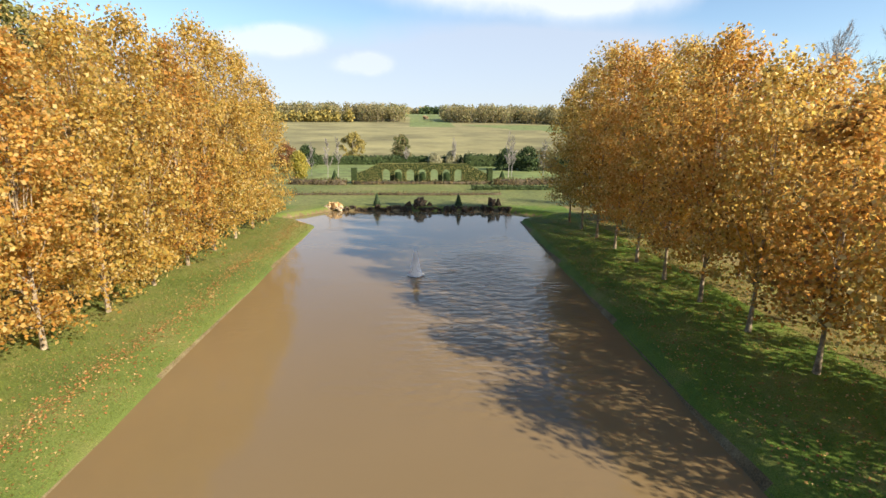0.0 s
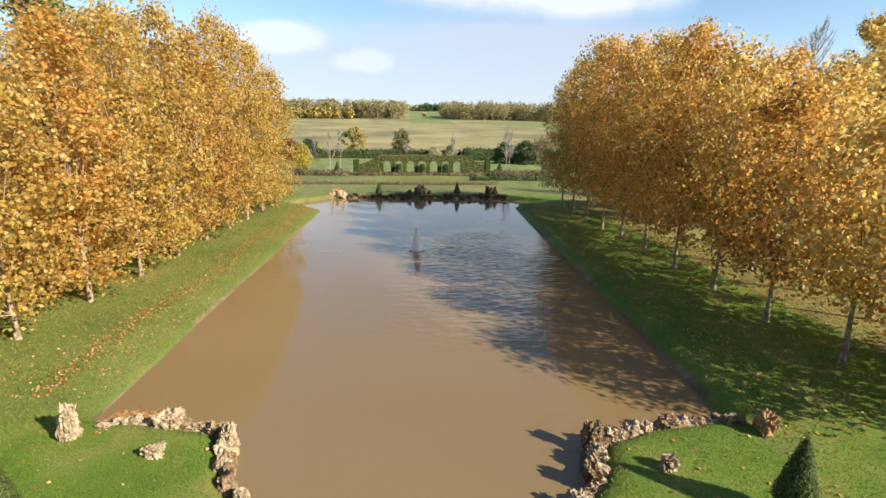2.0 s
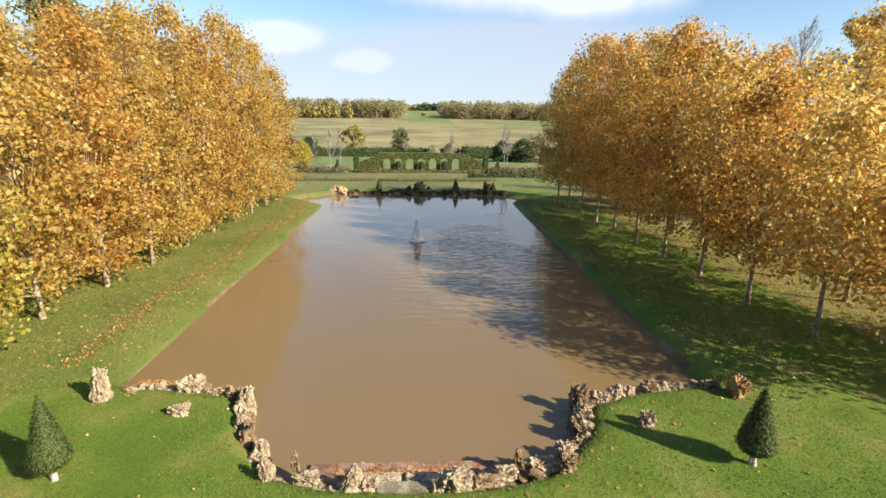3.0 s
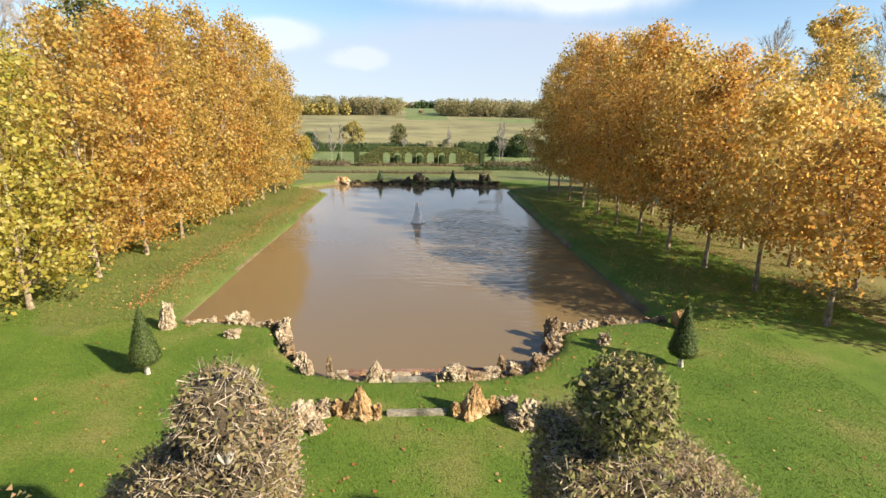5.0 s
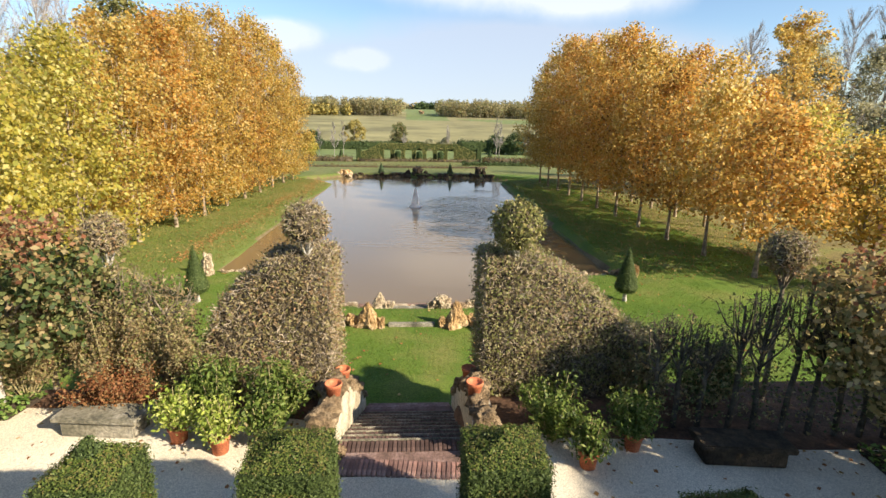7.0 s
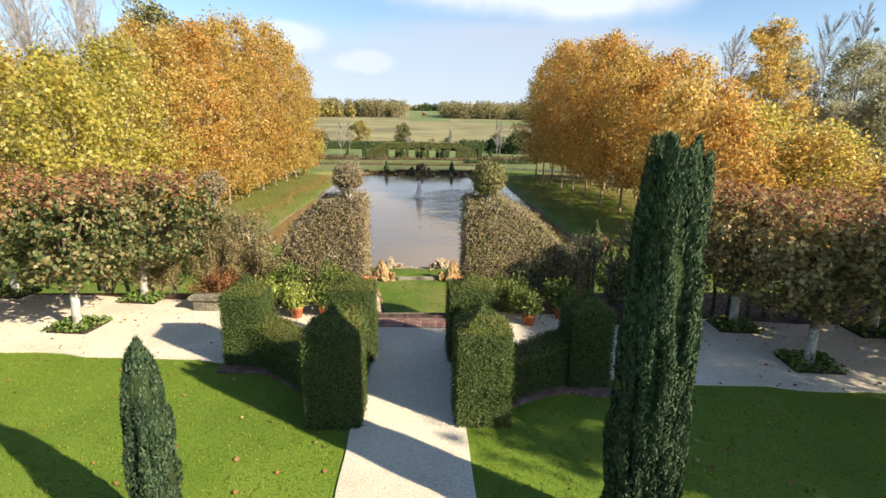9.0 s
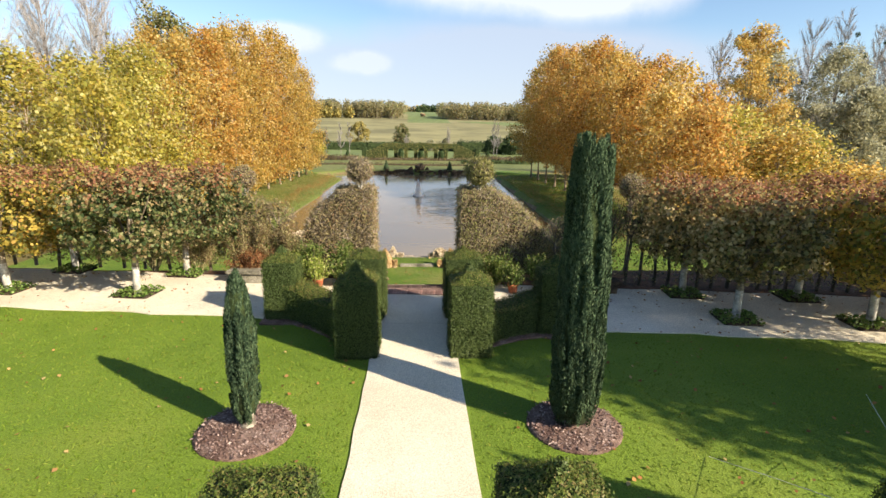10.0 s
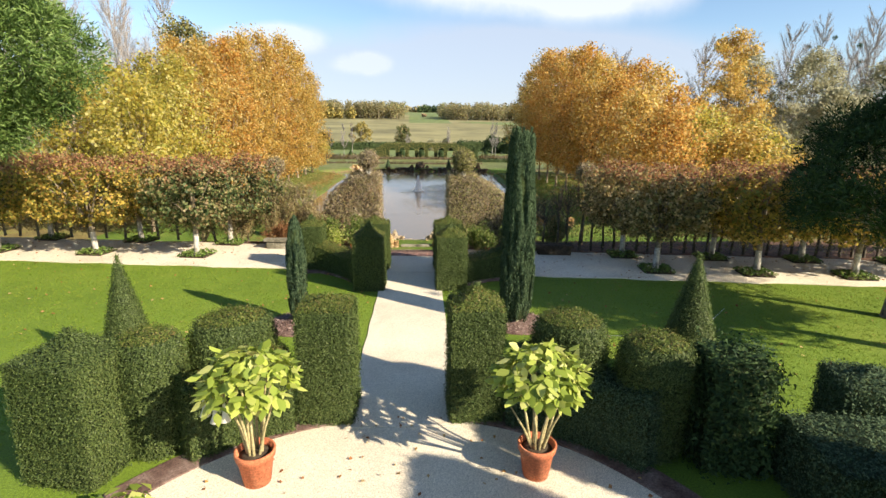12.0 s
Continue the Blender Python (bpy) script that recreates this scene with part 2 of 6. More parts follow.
# Pale leaf colours with the haze over the far ridge mixed in.
WOOD_LEAF = leaf_material("hazy_wood_leaves", [(0.27, 0.25, 0.14), (0.3, 0.27, 0.15), (0.335, 0.29, 0.155), (0.38, 0.295, 0.135), (0.27, 0.28, 0.125)], 0.5, 0.9, 0.9, 0.04, gloss=0.0)
WOOD_GOLD = leaf_material("distant_gold_leaves", [(0.22, 0.2, 0.07), (0.33, 0.26, 0.07), (0.38, 0.28, 0.075), (0.26, 0.23, 0.075)], 0.2, 0.7, 0.6, 0.1)
WOOD_DARK = leaf_material("distant_green_leaves", [(0.03, 0.05, 0.02), (0.05, 0.08, 0.03), (0.07, 0.1, 0.035)], 0.15, 0.7, 0.4, 0.1)
WILLOW_LEAF = leaf_material("grey_green_leaves", [(0.28, 0.27, 0.16), (0.37, 0.35, 0.21), (0.44, 0.42, 0.27), (0.5, 0.47, 0.32)], 0.45, 0.6, 0.5, 0.2)
FALLEN = leaf_material("fallen_leaves", [(0.2, 0.08, 0.03), (0.32, 0.14, 0.05), (0.38, 0.22, 0.07), (0.46, 0.34, 0.15), (0.26, 0.11, 0.04)], 0.1, 0.7, 0.3, 0.5)
CHIPS = leaf_material("bark_chips", [(0.12, 0.07, 0.055), (0.2, 0.13, 0.11), (0.3, 0.2, 0.17), (0.4, 0.3, 0.26)], 0.0, 0.8, 0.3, 1.0)
LITTER_BED = surface("leaf_strewn_soil", (0.05, 0.03, 0.018), (0.11, 0.06, 0.035), (0.2, 0.1, 0.055), 2.5, 16, 0.95, 0.8, 0.04)
BANK_SOIL = surface("bank_soil", (0.1, 0.075, 0.035), (0.16, 0.12, 0.06), (0.21, 0.17, 0.09), 0.8, 16, 0.9, 0.7, 0.04)
TIMBER = surface("wet_timber", (0.07, 0.055, 0.035), (0.12, 0.095, 0.06), (0.17, 0.135, 0.09), 1.5, 18, 0.8, 0.6, 0.02)
GROUNDCOVER = leaf_material("ground_cover_leaves", [(0.06, 0.11, 0.02), (0.11, 0.19, 0.035), (0.17, 0.25, 0.06), (0.22, 0.26, 0.08)], 0.25, 0.5, 0.4, 1.0)


def water_material():
    m, nt, p = nodes_of("muddy_water")
    a = noise_node(nt, 0.06, 3, 0.5)
    r = ramp(nt, a.outputs["Fac"], [(0.3, (0.17, 0.12, 0.06)), (0.7, (0.19, 0.135, 0.07))])
    nt.links.new(r.outputs["Color"], p.inputs["Base Color"])
    p.inputs["Roughness"].default_value = 0.07
    p.inputs["IOR"].default_value = 1.36
    tc = nt.nodes.new("ShaderNodeTexCoord")
    mp = nt.nodes.new("ShaderNodeMapping")
    mp.inputs["Rotation"].default_value = (0, 0, radians(14))
    mp.inputs["Scale"].default_value = (0.85, 1.6, 1.0)
    nt.links.new(tc.outputs["Object"], mp.inputs["Vector"])
    w = nt.nodes.new("ShaderNodeTexNoise")
    w.inputs["Scale"].default_value, w.inputs["Detail"].default_value = 1.25, 2.5
    nt.links.new(mp.outputs["Vector"], w.inputs["Vector"])
    # the breeze roughens one long patch of the water, broken up by calm streaks
    place = nt.nodes.new("ShaderNodeMapping")
    place.inputs["Location"].default_value = (-0.62, -3.05, 0.18 * 2.65)
    place.inputs["Scale"].default_value = (0.125, 0.058, 0.18)
    nt.links.new(tc.outputs["Object"], place.inputs["Vector"])
    patch = nt.nodes.new("ShaderNodeTexGradient")
    patch.gradient_type = "SPHERICAL"
    nt.links.new(place.outputs["Vector"], patch.inputs["Vector"])
    g = noise_node(nt, 0.16, 2, 0.5)
    both = nt.nodes.new("ShaderNodeMath")
    both.operation = "MULTIPLY_ADD"
    nt.links.new(patch.outputs["Fac"], both.inputs[0])
    both.inputs[1].default_value = 0.75
    nt.links.new(g.outputs["Fac"], both.inputs[2])
    gr = ramp(nt, both.outputs[0], [(0.55, (0.035, 0.035, 0.035)), (1.0, (0.75, 0.75, 0.75))])
    b = bump(nt, p, w.outputs["Fac"], 0.48, 0.3)
    mul = nt.nodes.new("ShaderNodeMath")
    mul.operation = "MULTIPLY"
    nt.links.new(w.outputs["Fac"], mul.inputs[0])
    nt.links.new(gr.outputs["Color"], mul.inputs[1])
    nt.links.new(mul.outputs[0], b.inputs["Height"])
    return m


WATER_MAT = water_material()


# ---- mesh tools ----
def link_mesh(name, verts, faces, material, parent=None, label="", smooth=False):
    me = bpy.data.meshes.new(name)
    verts, faces = np.asarray(verts, dtype=np.float32), np.asarray(faces, dtype=np.int32)
    me.vertices.add(len(verts))
    me.vertices.foreach_set("co", verts.ravel())
    k = faces.shape[1]
    me.loops.add(faces.size)
    me.loops.foreach_set("vertex_index", faces.ravel())
    me.polygons.add(len(faces))
    me.polygons.foreach_set("loop_start", np.arange(0, faces.size, k, dtype=np.int32))
    me.polygons.foreach_set("loop_total", np.full(len(faces), k, dtype=np.int32))
    if smooth:
        me.polygons.foreach_set("use_smooth", np.ones(len(faces), dtype=bool))
    me.update()
    me.validate()
    me.materials.append(material)
    ob = new(name, me)
    if parent is not None:
        ob.parent = parent
    if label:
        ob["label"] = label
    return ob


def part(name, bm, material, parent=None, label="", smooth=False):
    me = bpy.data.meshes.new(name)
    for f in bm.faces:
        f.smooth = smooth
    bm.to_mesh(me)
    bm.free()
    me.materials.append(material)
    ob = new(name, me)
    if parent is not None:
        ob.parent = parent
    if label:
        ob["label"] = label
    return ob


def thing(name, m, label, category, group="", kind=""):
    ob = new(name)
    ob.matrix_basis = m
    ob.empty_display_size = 0.2
    return tagged(ob, label, category, group, kind)


def unit(v):
    return v / np.maximum(np.linalg.norm(v, axis=-1, keepdims=True), 1e-9)


def leaves(name, at, out, size, material, parent=None, label="", loose=0.8, width=0.62, seed=1, fold=0.12, upright=0.0, needle=False):
    """Leaves at places, facing roughly out: each a small kite of four corners."""
    rng = np.random.default_rng(seed)
    n = len(at)
    normal = unit(out + loose * rng.normal(size=(n, 3)))
    side = unit(np.cross(normal, rng.normal(size=(n, 3))))
    along = np.cross(normal, side)
    if upright:
        along = unit(np.array([0, 0, 1.0]) + (1 - upright) * rng.normal(size=(n, 3)) + 0.25 * normal)
        side = unit(np.cross(along, normal))
    s = (size * rng.uniform(0.65, 1.3, n))[:, None]
    if needle:
        v = np.stack([at - along * s * 0.5 - side * s * width * 0.6, at - along * s * 0.4 + side * s * width * 0.6, at + along * s * 0.6 + normal * s * 0.15], 1).reshape(-1, 3)
        return tagged(link_mesh(name, v, np.arange(3 * n).reshape(-1, 3), material, parent, label), kind="stuff")
    lift = normal * s * fold
    v = np.stack([at - along * s * 0.5, at + side * s * width * 0.5 + lift, at + along * s * 0.5, at - side * s * width * 0.5 + lift], 1).reshape(-1, 3)
    return tagged(link_mesh(name, v, np.arange(4 * n).reshape(-1, 4), material, parent, label), kind="stuff")


def sample_surface(bm, n, seed):
    """Places and normals spread evenly over a bmesh."""
    rng = np.random.default_rng(seed)
    tris = [[l.vert.co[:] for l in t] for t in bm.calc_loop_triangles()]
    t = np.array(tris)
    cr = np.cross(t[:, 1] - t[:, 0], t[:, 2] - t[:, 0])
    area = np.linalg.norm(cr, axis=1)
    pick = rng.choice(len(t), n, p=area / area.sum())
    u, v = rng.random(n), rng.random(n)
    flip = u + v > 1
    u[flip], v[flip] = 1 - u[flip], 1 - v[flip]
    p = t[pick, 0] + u[:, None] * (t[pick, 1] - t[pick, 0]) + v[:, None] * (t[pick, 2] - t[pick, 0])
    return p, unit(cr[pick])


def surface_area(bm):
    return sum(f.calc_area() for f in bm.faces)


def lathe(profile, sides=20, squash=1.0):
    """A closed solid turned round z from (radius, height) pairs."""
    bm = bmesh.new()
    rings = []
    for r, z in profile:
        rings.append([bm.verts.new((max(r, 0.001) * math.cos(2 * math.pi * i / sides), squash * max(r, 0.001) * math.sin(2 * math.pi * i / sides), z)) for i in range(sides)])
    for a, b in zip(rings, rings[1:]):
        for i in range(sides):
            bm.faces.new((a[i], a[(i + 1) % sides], b[(i + 1) % sides], b[i]))
    bm.faces.new(reversed(rings[0]))
    bm.faces.new(rings[-1])
    return bm


def tubes(paths, sides=6):
    """Tapered round limbs: each path a list of (place, radius)."""
    verts, faces = [], []
    for path in paths:
        pts = np.array([p for p, _ in path], float)
        rad = [r for _, r in path]
        tang = unit(np.gradient(pts, axis=0))
        ref = np.array([1.0, 0.13, 0.07]) if abs(tang[0][0]) < 0.9 else np.array([0.1, 1.0, 0.0])
        base = len(verts)
        for p, r, t in zip(pts, rad, tang):
            a = unit(np.cross(t, ref))
            b = np.cross(t, a)
            for i in range(sides):
                w = 2 * math.pi * i / sides
                verts.append(p + r * (math.cos(w) * a + math.sin(w) * b))
        for k in range(len(pts) - 1):
            for i in range(sides):
                j = (i + 1) % sides
                faces.append((base + k * sides + i, base + k * sides + j, base + (k + 1) * sides + j, base + (k + 1) * sides + i))
    return np.array(verts), np.array(faces)


def box_bm(x0, x1, y0, y1, z0, z1, bevel=0.0):
    bm = bmesh.new()
    bmesh.ops.create_cube(bm, size=1.0)
    for v in bm.verts:
        v.co = Vector(((x0 + x1) / 2 + v.co.x * (x1 - x0), (y0 + y1) / 2 + v.co.y * (y1 - y0), (z0 + z1) / 2 + v.co.z * (z1 - z0)))
    if bevel:
        bmesh.ops.bevel(bm, geom=bm.edges[:], offset=bevel, segments=2, affect="EDGES")
    return bm


def roughen(bm, amount, scale, seed=0.0):
    bm.normal_update()
    for v in bm.verts:
        v.co += v.normal * amount * noise.noise(Vector(v.co) * scale + Vector((seed, seed * 1.7, 0)))


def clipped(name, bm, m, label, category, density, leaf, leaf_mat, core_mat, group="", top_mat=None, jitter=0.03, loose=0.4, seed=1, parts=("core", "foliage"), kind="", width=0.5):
    """A clipped shrub: a dense inside in shade colours and a skin of single leaves."""
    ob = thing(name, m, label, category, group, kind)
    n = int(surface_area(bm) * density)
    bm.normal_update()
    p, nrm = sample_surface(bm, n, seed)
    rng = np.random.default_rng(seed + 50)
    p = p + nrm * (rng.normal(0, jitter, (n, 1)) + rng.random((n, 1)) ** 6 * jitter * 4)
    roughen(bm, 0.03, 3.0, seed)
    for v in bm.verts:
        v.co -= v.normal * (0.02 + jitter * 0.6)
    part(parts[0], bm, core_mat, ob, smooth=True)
    # Upward faces take the paler top_mat, which puts sunlight into the colour.
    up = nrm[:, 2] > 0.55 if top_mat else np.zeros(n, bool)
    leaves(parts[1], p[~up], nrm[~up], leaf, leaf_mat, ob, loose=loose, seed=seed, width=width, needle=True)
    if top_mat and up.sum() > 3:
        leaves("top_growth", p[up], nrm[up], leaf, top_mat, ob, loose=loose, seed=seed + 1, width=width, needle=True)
    return ob


# ---- the ground and the pond ----
POND = np.array([(-10.3, 35.3), (-7.5, 34.7), (-5.7, 34.3), (-5.0, 32.6), (-3.7, 30.5), (-2.0, 29.95), (0, 29.8), (2.0, 29.85), (3.6, 30.25), (5.0, 31.7),
                 (5.7, 33.4), (7.5, 34.1), (10.55, 34.6), (12.0, 80.5), (16.7, 84.0), (13.2, 86.5), (11.6, 88.3), (-11.5, 89.2), (-13.4, 86.5), (-16.9, 82.8), (-11.3, 78.0)])


def pond_distance(x, y):
    """Metres to the pond's edge; negative inside."""
    best, inside = np.full(x.shape, 1e9), np.zeros(x.shape, bool)
    for (ax, ay), (bx, by) in zip(POND, np.roll(POND, -1, 0)):
        dx, dy = bx - ax, by - ay
        t = np.clip(((x - ax) * dx + (y - ay) * dy) / (dx * dx + dy * dy), 0, 1)
        best = np.minimum(best, np.hypot(x - ax - t * dx, y - ay - t * dy))
        cross = (ay > y) != (by > y)
        inside ^= cross & (x < dx * (y - ay) / (dy if dy else 1e-9) + ax)
    return np.where(inside, -best, best)


def smooth(a, b, v):
    t = np.clip((v - a) / (b - a), 0, 1)
    return t * t * (3 - 2 * t)


def ground_height(x, y):
    z = LOW * smooth(19.2, 22.0, y)
    trench = (np.abs(x) < 1.2) & (y > 17.2) & (y < 23)
    z = np.where(trench, np.minimum(z, np.maximum(-0.35 - (y - 17.2) * 0.45, LOW - 0.12)), z)
    z = np.where(y > 60, np.interp(y, [60, 100, 125, 172, 230, 500, 700, 1000, 1600, 5000], [LOW, LOW, LOW + 0.1, LOW + 0.4, 2.2, 16, 30, 36, 30, 10]), z)
    z = z + 0.05 * np.sin(x * 0.21 + 1.3) * np.sin(y * 0.17) * (y > 23)
    sd = pond_distance(x, y)
    side = smooth(34, 38, y) * (1 - smooth(76, 80, y))
    run = 0.5 + 1.6 * side * (x < 0) - 0.1 * side * (x > 0)
    bank = WATER + np.clip(sd / run, 0, 1) ** 0.75 * (z - WATER)
    z = np.where((sd > 0) & (sd < run), bank, z)
    return np.where(sd <= 0, WATER + np.maximum(sd, -1.0) * 0.9, z)


def steps_between(*spans):
    out = [spans[0][0]]
    for a, b, s in spans:
        out += list(np.linspace(a, b, max(2, round((b - a) / s) + 1))[1:])
    return np.array(out)


xs = steps_between((-4500, -400, 400), (-400, -60, 20), (-60, -18, 1.5), (-18, 18, 0.4), (18, 60, 1.5), (60, 400, 20), (400, 4500, 400))
ys = steps_between((-1500, -40, 200), (-40, 16, 2), (16, 23, 0.25), (23, 29, 0.75), (29, 37, 0.3), (37, 91, 0.6), (91, 130, 1.5), (130, 520, 10), (520, 1000, 30), (1000, 4900, 300))
gx, gy = np.meshgrid(xs, ys)
gz = ground_height(gx, gy)
nx, ny = len(xs), len(ys)
idx = np.arange(nx * ny).reshape(ny, nx)
quads = np.stack([idx[:-1, :-1], idx[:-1, 1:], idx[1:, 1:], idx[1:, :-1]], -1).reshape(-1, 4)
ground = link_mesh("ground", np.stack([gx, gy, gz], -1).reshape(-1, 3), quads, GRASS, smooth=True)
for gm in (GRASS_LOW, LITTER, FIELD, MEADOW, BANK_SOIL, POND_LAWN, LITTER_BED, FAR_LAWN):
    ground.data.materials.append(gm)
cx = ((gx[:-1, :-1] + gx[1:, 1:]) / 2).ravel()
cy = ((gy[:-1, :-1] + gy[1:, 1:]) / 2).ravel()
kind_of = np.zeros(len(cx), np.int32)
kind_of[(cy > 21) & (cy <= 36)] = 6
kind_of[(cy > 36) & (cy < 172)] = 1
kind_of[(np.abs(cx) > 10.4) & (cy > 31 + 0.25 * np.abs(cx) + 1.5 * np.sin(cx)) & (cy < 172)] = 1
kind_of[(np.abs(cx) > 19.6 + 0.6 * np.sin(cy)) & (cy > 24) & (cy < 90)] = 2
kind_of[(cy > 90.5) & (cy <= 172)] = 8
kind_of[(cy > 123 + 0.02 * cx) & (cy <= 172)] = 4
kind_of[(cy > 172)] = 3
kind_of[(cy > 400) & (np.abs(cx - 8) < 17 + 0.02 * (cy - 400))] = 4
kind_of[(cy > 300) & (cy < 440) & (cx > 30 + 0.5 * (440 - cy))] = 4
kind_of[cy > 620] = 4
bed_v = -cx * math.sin(radians(-6.66)) + (cy - 14.65) * math.cos(radians(-6.66))
kind_of[(bed_v > 3.0) & (cy < 20.8) & (np.abs(cx) < 45)] = 7
rim = pond_distance(cx, cy)
kind_of[(rim > -0.6) & (rim < 0.1) & (cx < 0) & (cy > 36)] = 5
kind_of[rim <= 0] = 5
kind_of[(rim > 0) & (cx > 9) & (cx < 19.6) & (cy > 33) & (cy < 90)] = 6
ground.data.polygons.foreach_set("material_index", kind_of)
tagged(ground, "green lawns and fields sloping up to a wooded ridge", "ground", kind="structure")

wx, wy = np.meshgrid(np.linspace(-18, 18, 13), np.linspace(29, 90.5, 22))
wi = np.arange(wx.size).reshape(wx.shape)
water = link_mesh("water", np.stack([wx, wy, np.full(wx.shape, WATER)], -1).reshape(-1, 3),
                  np.stack([wi[:-1, :-1], wi[:-1, 1:], wi[1:, 1:], wi[1:, :-1]], -1).reshape(-1, 4), WATER_MAT)
tagged(water, "muddy brown ornamental pond with light ripples", "water", kind="structure")

ALLEY = radians(-6.66)


def alley(u, v):
    """Places along the skewed gravel walk under the lindens."""
    return u * math.cos(ALLEY) - v * math.sin(ALLEY), 14.65 + u * math.sin(ALLEY) + v * math.cos(ALLEY)


def flat_slab(name, outline, top, material, label, category, thick=0.06):
    bm = bmesh.new()
    f = bm.faces.new([bm.verts.new((x, y, top)) for x, y in outline])
    low = bmesh.ops.extrude_face_region(bm, geom=[f])["geom"]
    bmesh.ops.translate(bm, vec=(0, 0, -thick), verts=[v for v in low if isinstance(v, bmesh.types.BMVert)])
    bmesh.ops.recalc_face_normals(bm, faces=bm.faces[:])
    return tagged(part(name, bm, material), label, category, kind="structure")


edge = [(0.88 + 0.004 * math.sin(y * 3.1), y) for y in np.linspace(6.3, 15.3, 32)]
flat_slab("path", edge + [(-x - 0.01 * math.sin(y * 5), y) for x, y in reversed(edge)], 0.022, GRAVEL, "straight cream gravel path between green lawns", "path")
flat_slab("patio", [(3.95 * math.cos(a) * (1 + 0.008 * math.sin(a * 23)), 2.75 + 3.95 * math.sin(a)) for a in np.linspace(0, 2 * math.pi, 72)[:-1]], 0.012, GRAVEL, "round cream gravel forecourt edged with hedges", "patio")
front = [alley(u, 0.05 * math.sin(u * 2.3) + 0.03 * math.sin(u * 7)) for u in np.linspace(-45, 45, 160)]
flat_slab("avenue", front + [alley(u, 3.3 + 0.06 * math.sin(u * 1.9)) for u in np.linspace(45, 1.6, 60)] + [alley(1.55, 2.32), alley(-1.55, 1.95)] + [alley(u, 3.3 + 0.06 * math.sin(u * 1.9)) for u in np.linspace(-1.6, -45, 60)], 0.026, GRAVEL, "pale gravel walk under two rows of clipped lindens", "path")


# ---- trees ----
def crown_cloud(n, height, bottom, reach, rng, clumps, clump, power=0.45, top=0.72, ecc=1.0, spray=0.0):
    """Leaf places for a broad crown: sprays of leaves filling an outline that swells and closes to the top."""
    c = np.empty((clumps, 3))
    for i in range(clumps):
        h = rng.random()
        r = reach * np.interp(h, [0, 0.12, 0.4, top, 0.9, 1.0], [0.62, 0.95, 1.0, 0.8, 0.5, 0.15])
        w, d = rng.uniform(0, 2 * math.pi), r * rng.random() ** power
        c[i] = d * math.cos(w), d * math.sin(w) * ecc, bottom + h * (height - bottom)
    pick = rng.integers(0, clumps, n)
    d = unit(rng.normal(size=(n, 3))) * (rng.random((n, 1)) ** 0.5)
    size = rng.uniform(0.7, 1.25, clumps)[pick][:, None] * clump
    p = c[pick] + d * size * np.array([1, 1, 0.8])
    axis = np.array([0, 0, bottom + 0.45 * (height - bottom)])
    if spray:
        grow = unit((c - axis) * np.array([1, 1, 0.35]) + np.array([0, 0, 0.9]))
        p = p + grow[pick] * size * spray * rng.uniform(-1, 1, (n, 1))
    out = unit(0.6 * d + 0.7 * unit((p - axis) * np.array([1, 1, 0.6])) + np.array([0, 0, 0.25]))
    return p, out, c


def limbs_to(targets, height, fork, radius, rng, trunk_sides=9, lean=0.0):
    top = np.array([lean, 0, height])
    trunk = [(np.array([lean * s, 0.06 * math.sin(5 * s), height * s]), radius * (1.25 - 1.1 * s) + (0.08 * radius / 0.15 if s == 0 else 0)) for s in np.linspace(0, 1, 9)]
    arms = []
    for t in targets:
        s0 = min(max((t[2] - fork * 0.2) / height * rng.uniform(0.35, 0.75), fork / height), 0.9)
        a = top * s0
        mid = (a + t) / 2 + np.array([0, 0, 0.12 * np.linalg.norm(t - a)]) + rng.normal(0, 0.08, 3)
        r = radius * 0.42 * (1.1 - s0)
        arms.append([(a, r), ((a + mid) / 2 + rng.normal(0, 0.04, 3), r * 0.8), (mid, r * 0.6), (t, r * 0.2)])
    return trunk, arms


def broad_tree(name, m, label, category, height, bottom, reach, n, leaf, leaf_mat, bark, seed, clumps=80, clump=0.95, radius=0.16, arms=16, group="", power=0.45, top=0.72, loose=0.9, needle=False, spray=0.0):
    r = np.random.default_rng(seed)
    ob = thing(name, m, label, category, group)
    p, out, c = crown_cloud(n, height, bottom, reach, r, clumps, clump, power, top, spray=spray)
    trunk, limbs = limbs_to(c[:arms], height * 0.9, bottom * 0.9, radius, r)
    v, f = tubes([trunk], 9)
    link_mesh("trunk", v, f, bark, ob, smooth=True)
    v, f = tubes(limbs, 5)
    link_mesh("branching", v, f, bark, ob, smooth=True)
    leaves("crown", p, out, leaf, leaf_mat, ob, loose=loose, width=0.8, seed=seed, needle=needle)
    return ob


PLANES = {}
for size, h, n in (("small", 8.2, 6200), ("middle", 11.4, 8600), ("tall", 14.4, 11000)):
    for tint, lm, word in (("gold", PLANE_GOLD, "golden"), ("orange", PLANE_ORANGE, "orange"), ("lime", PLANE_LIME, "yellow-green")):
        if (size, tint) in (("tall", "lime"),):
            continue
        PLANES[size, tint] = (h, n, lm, word)
built = {}


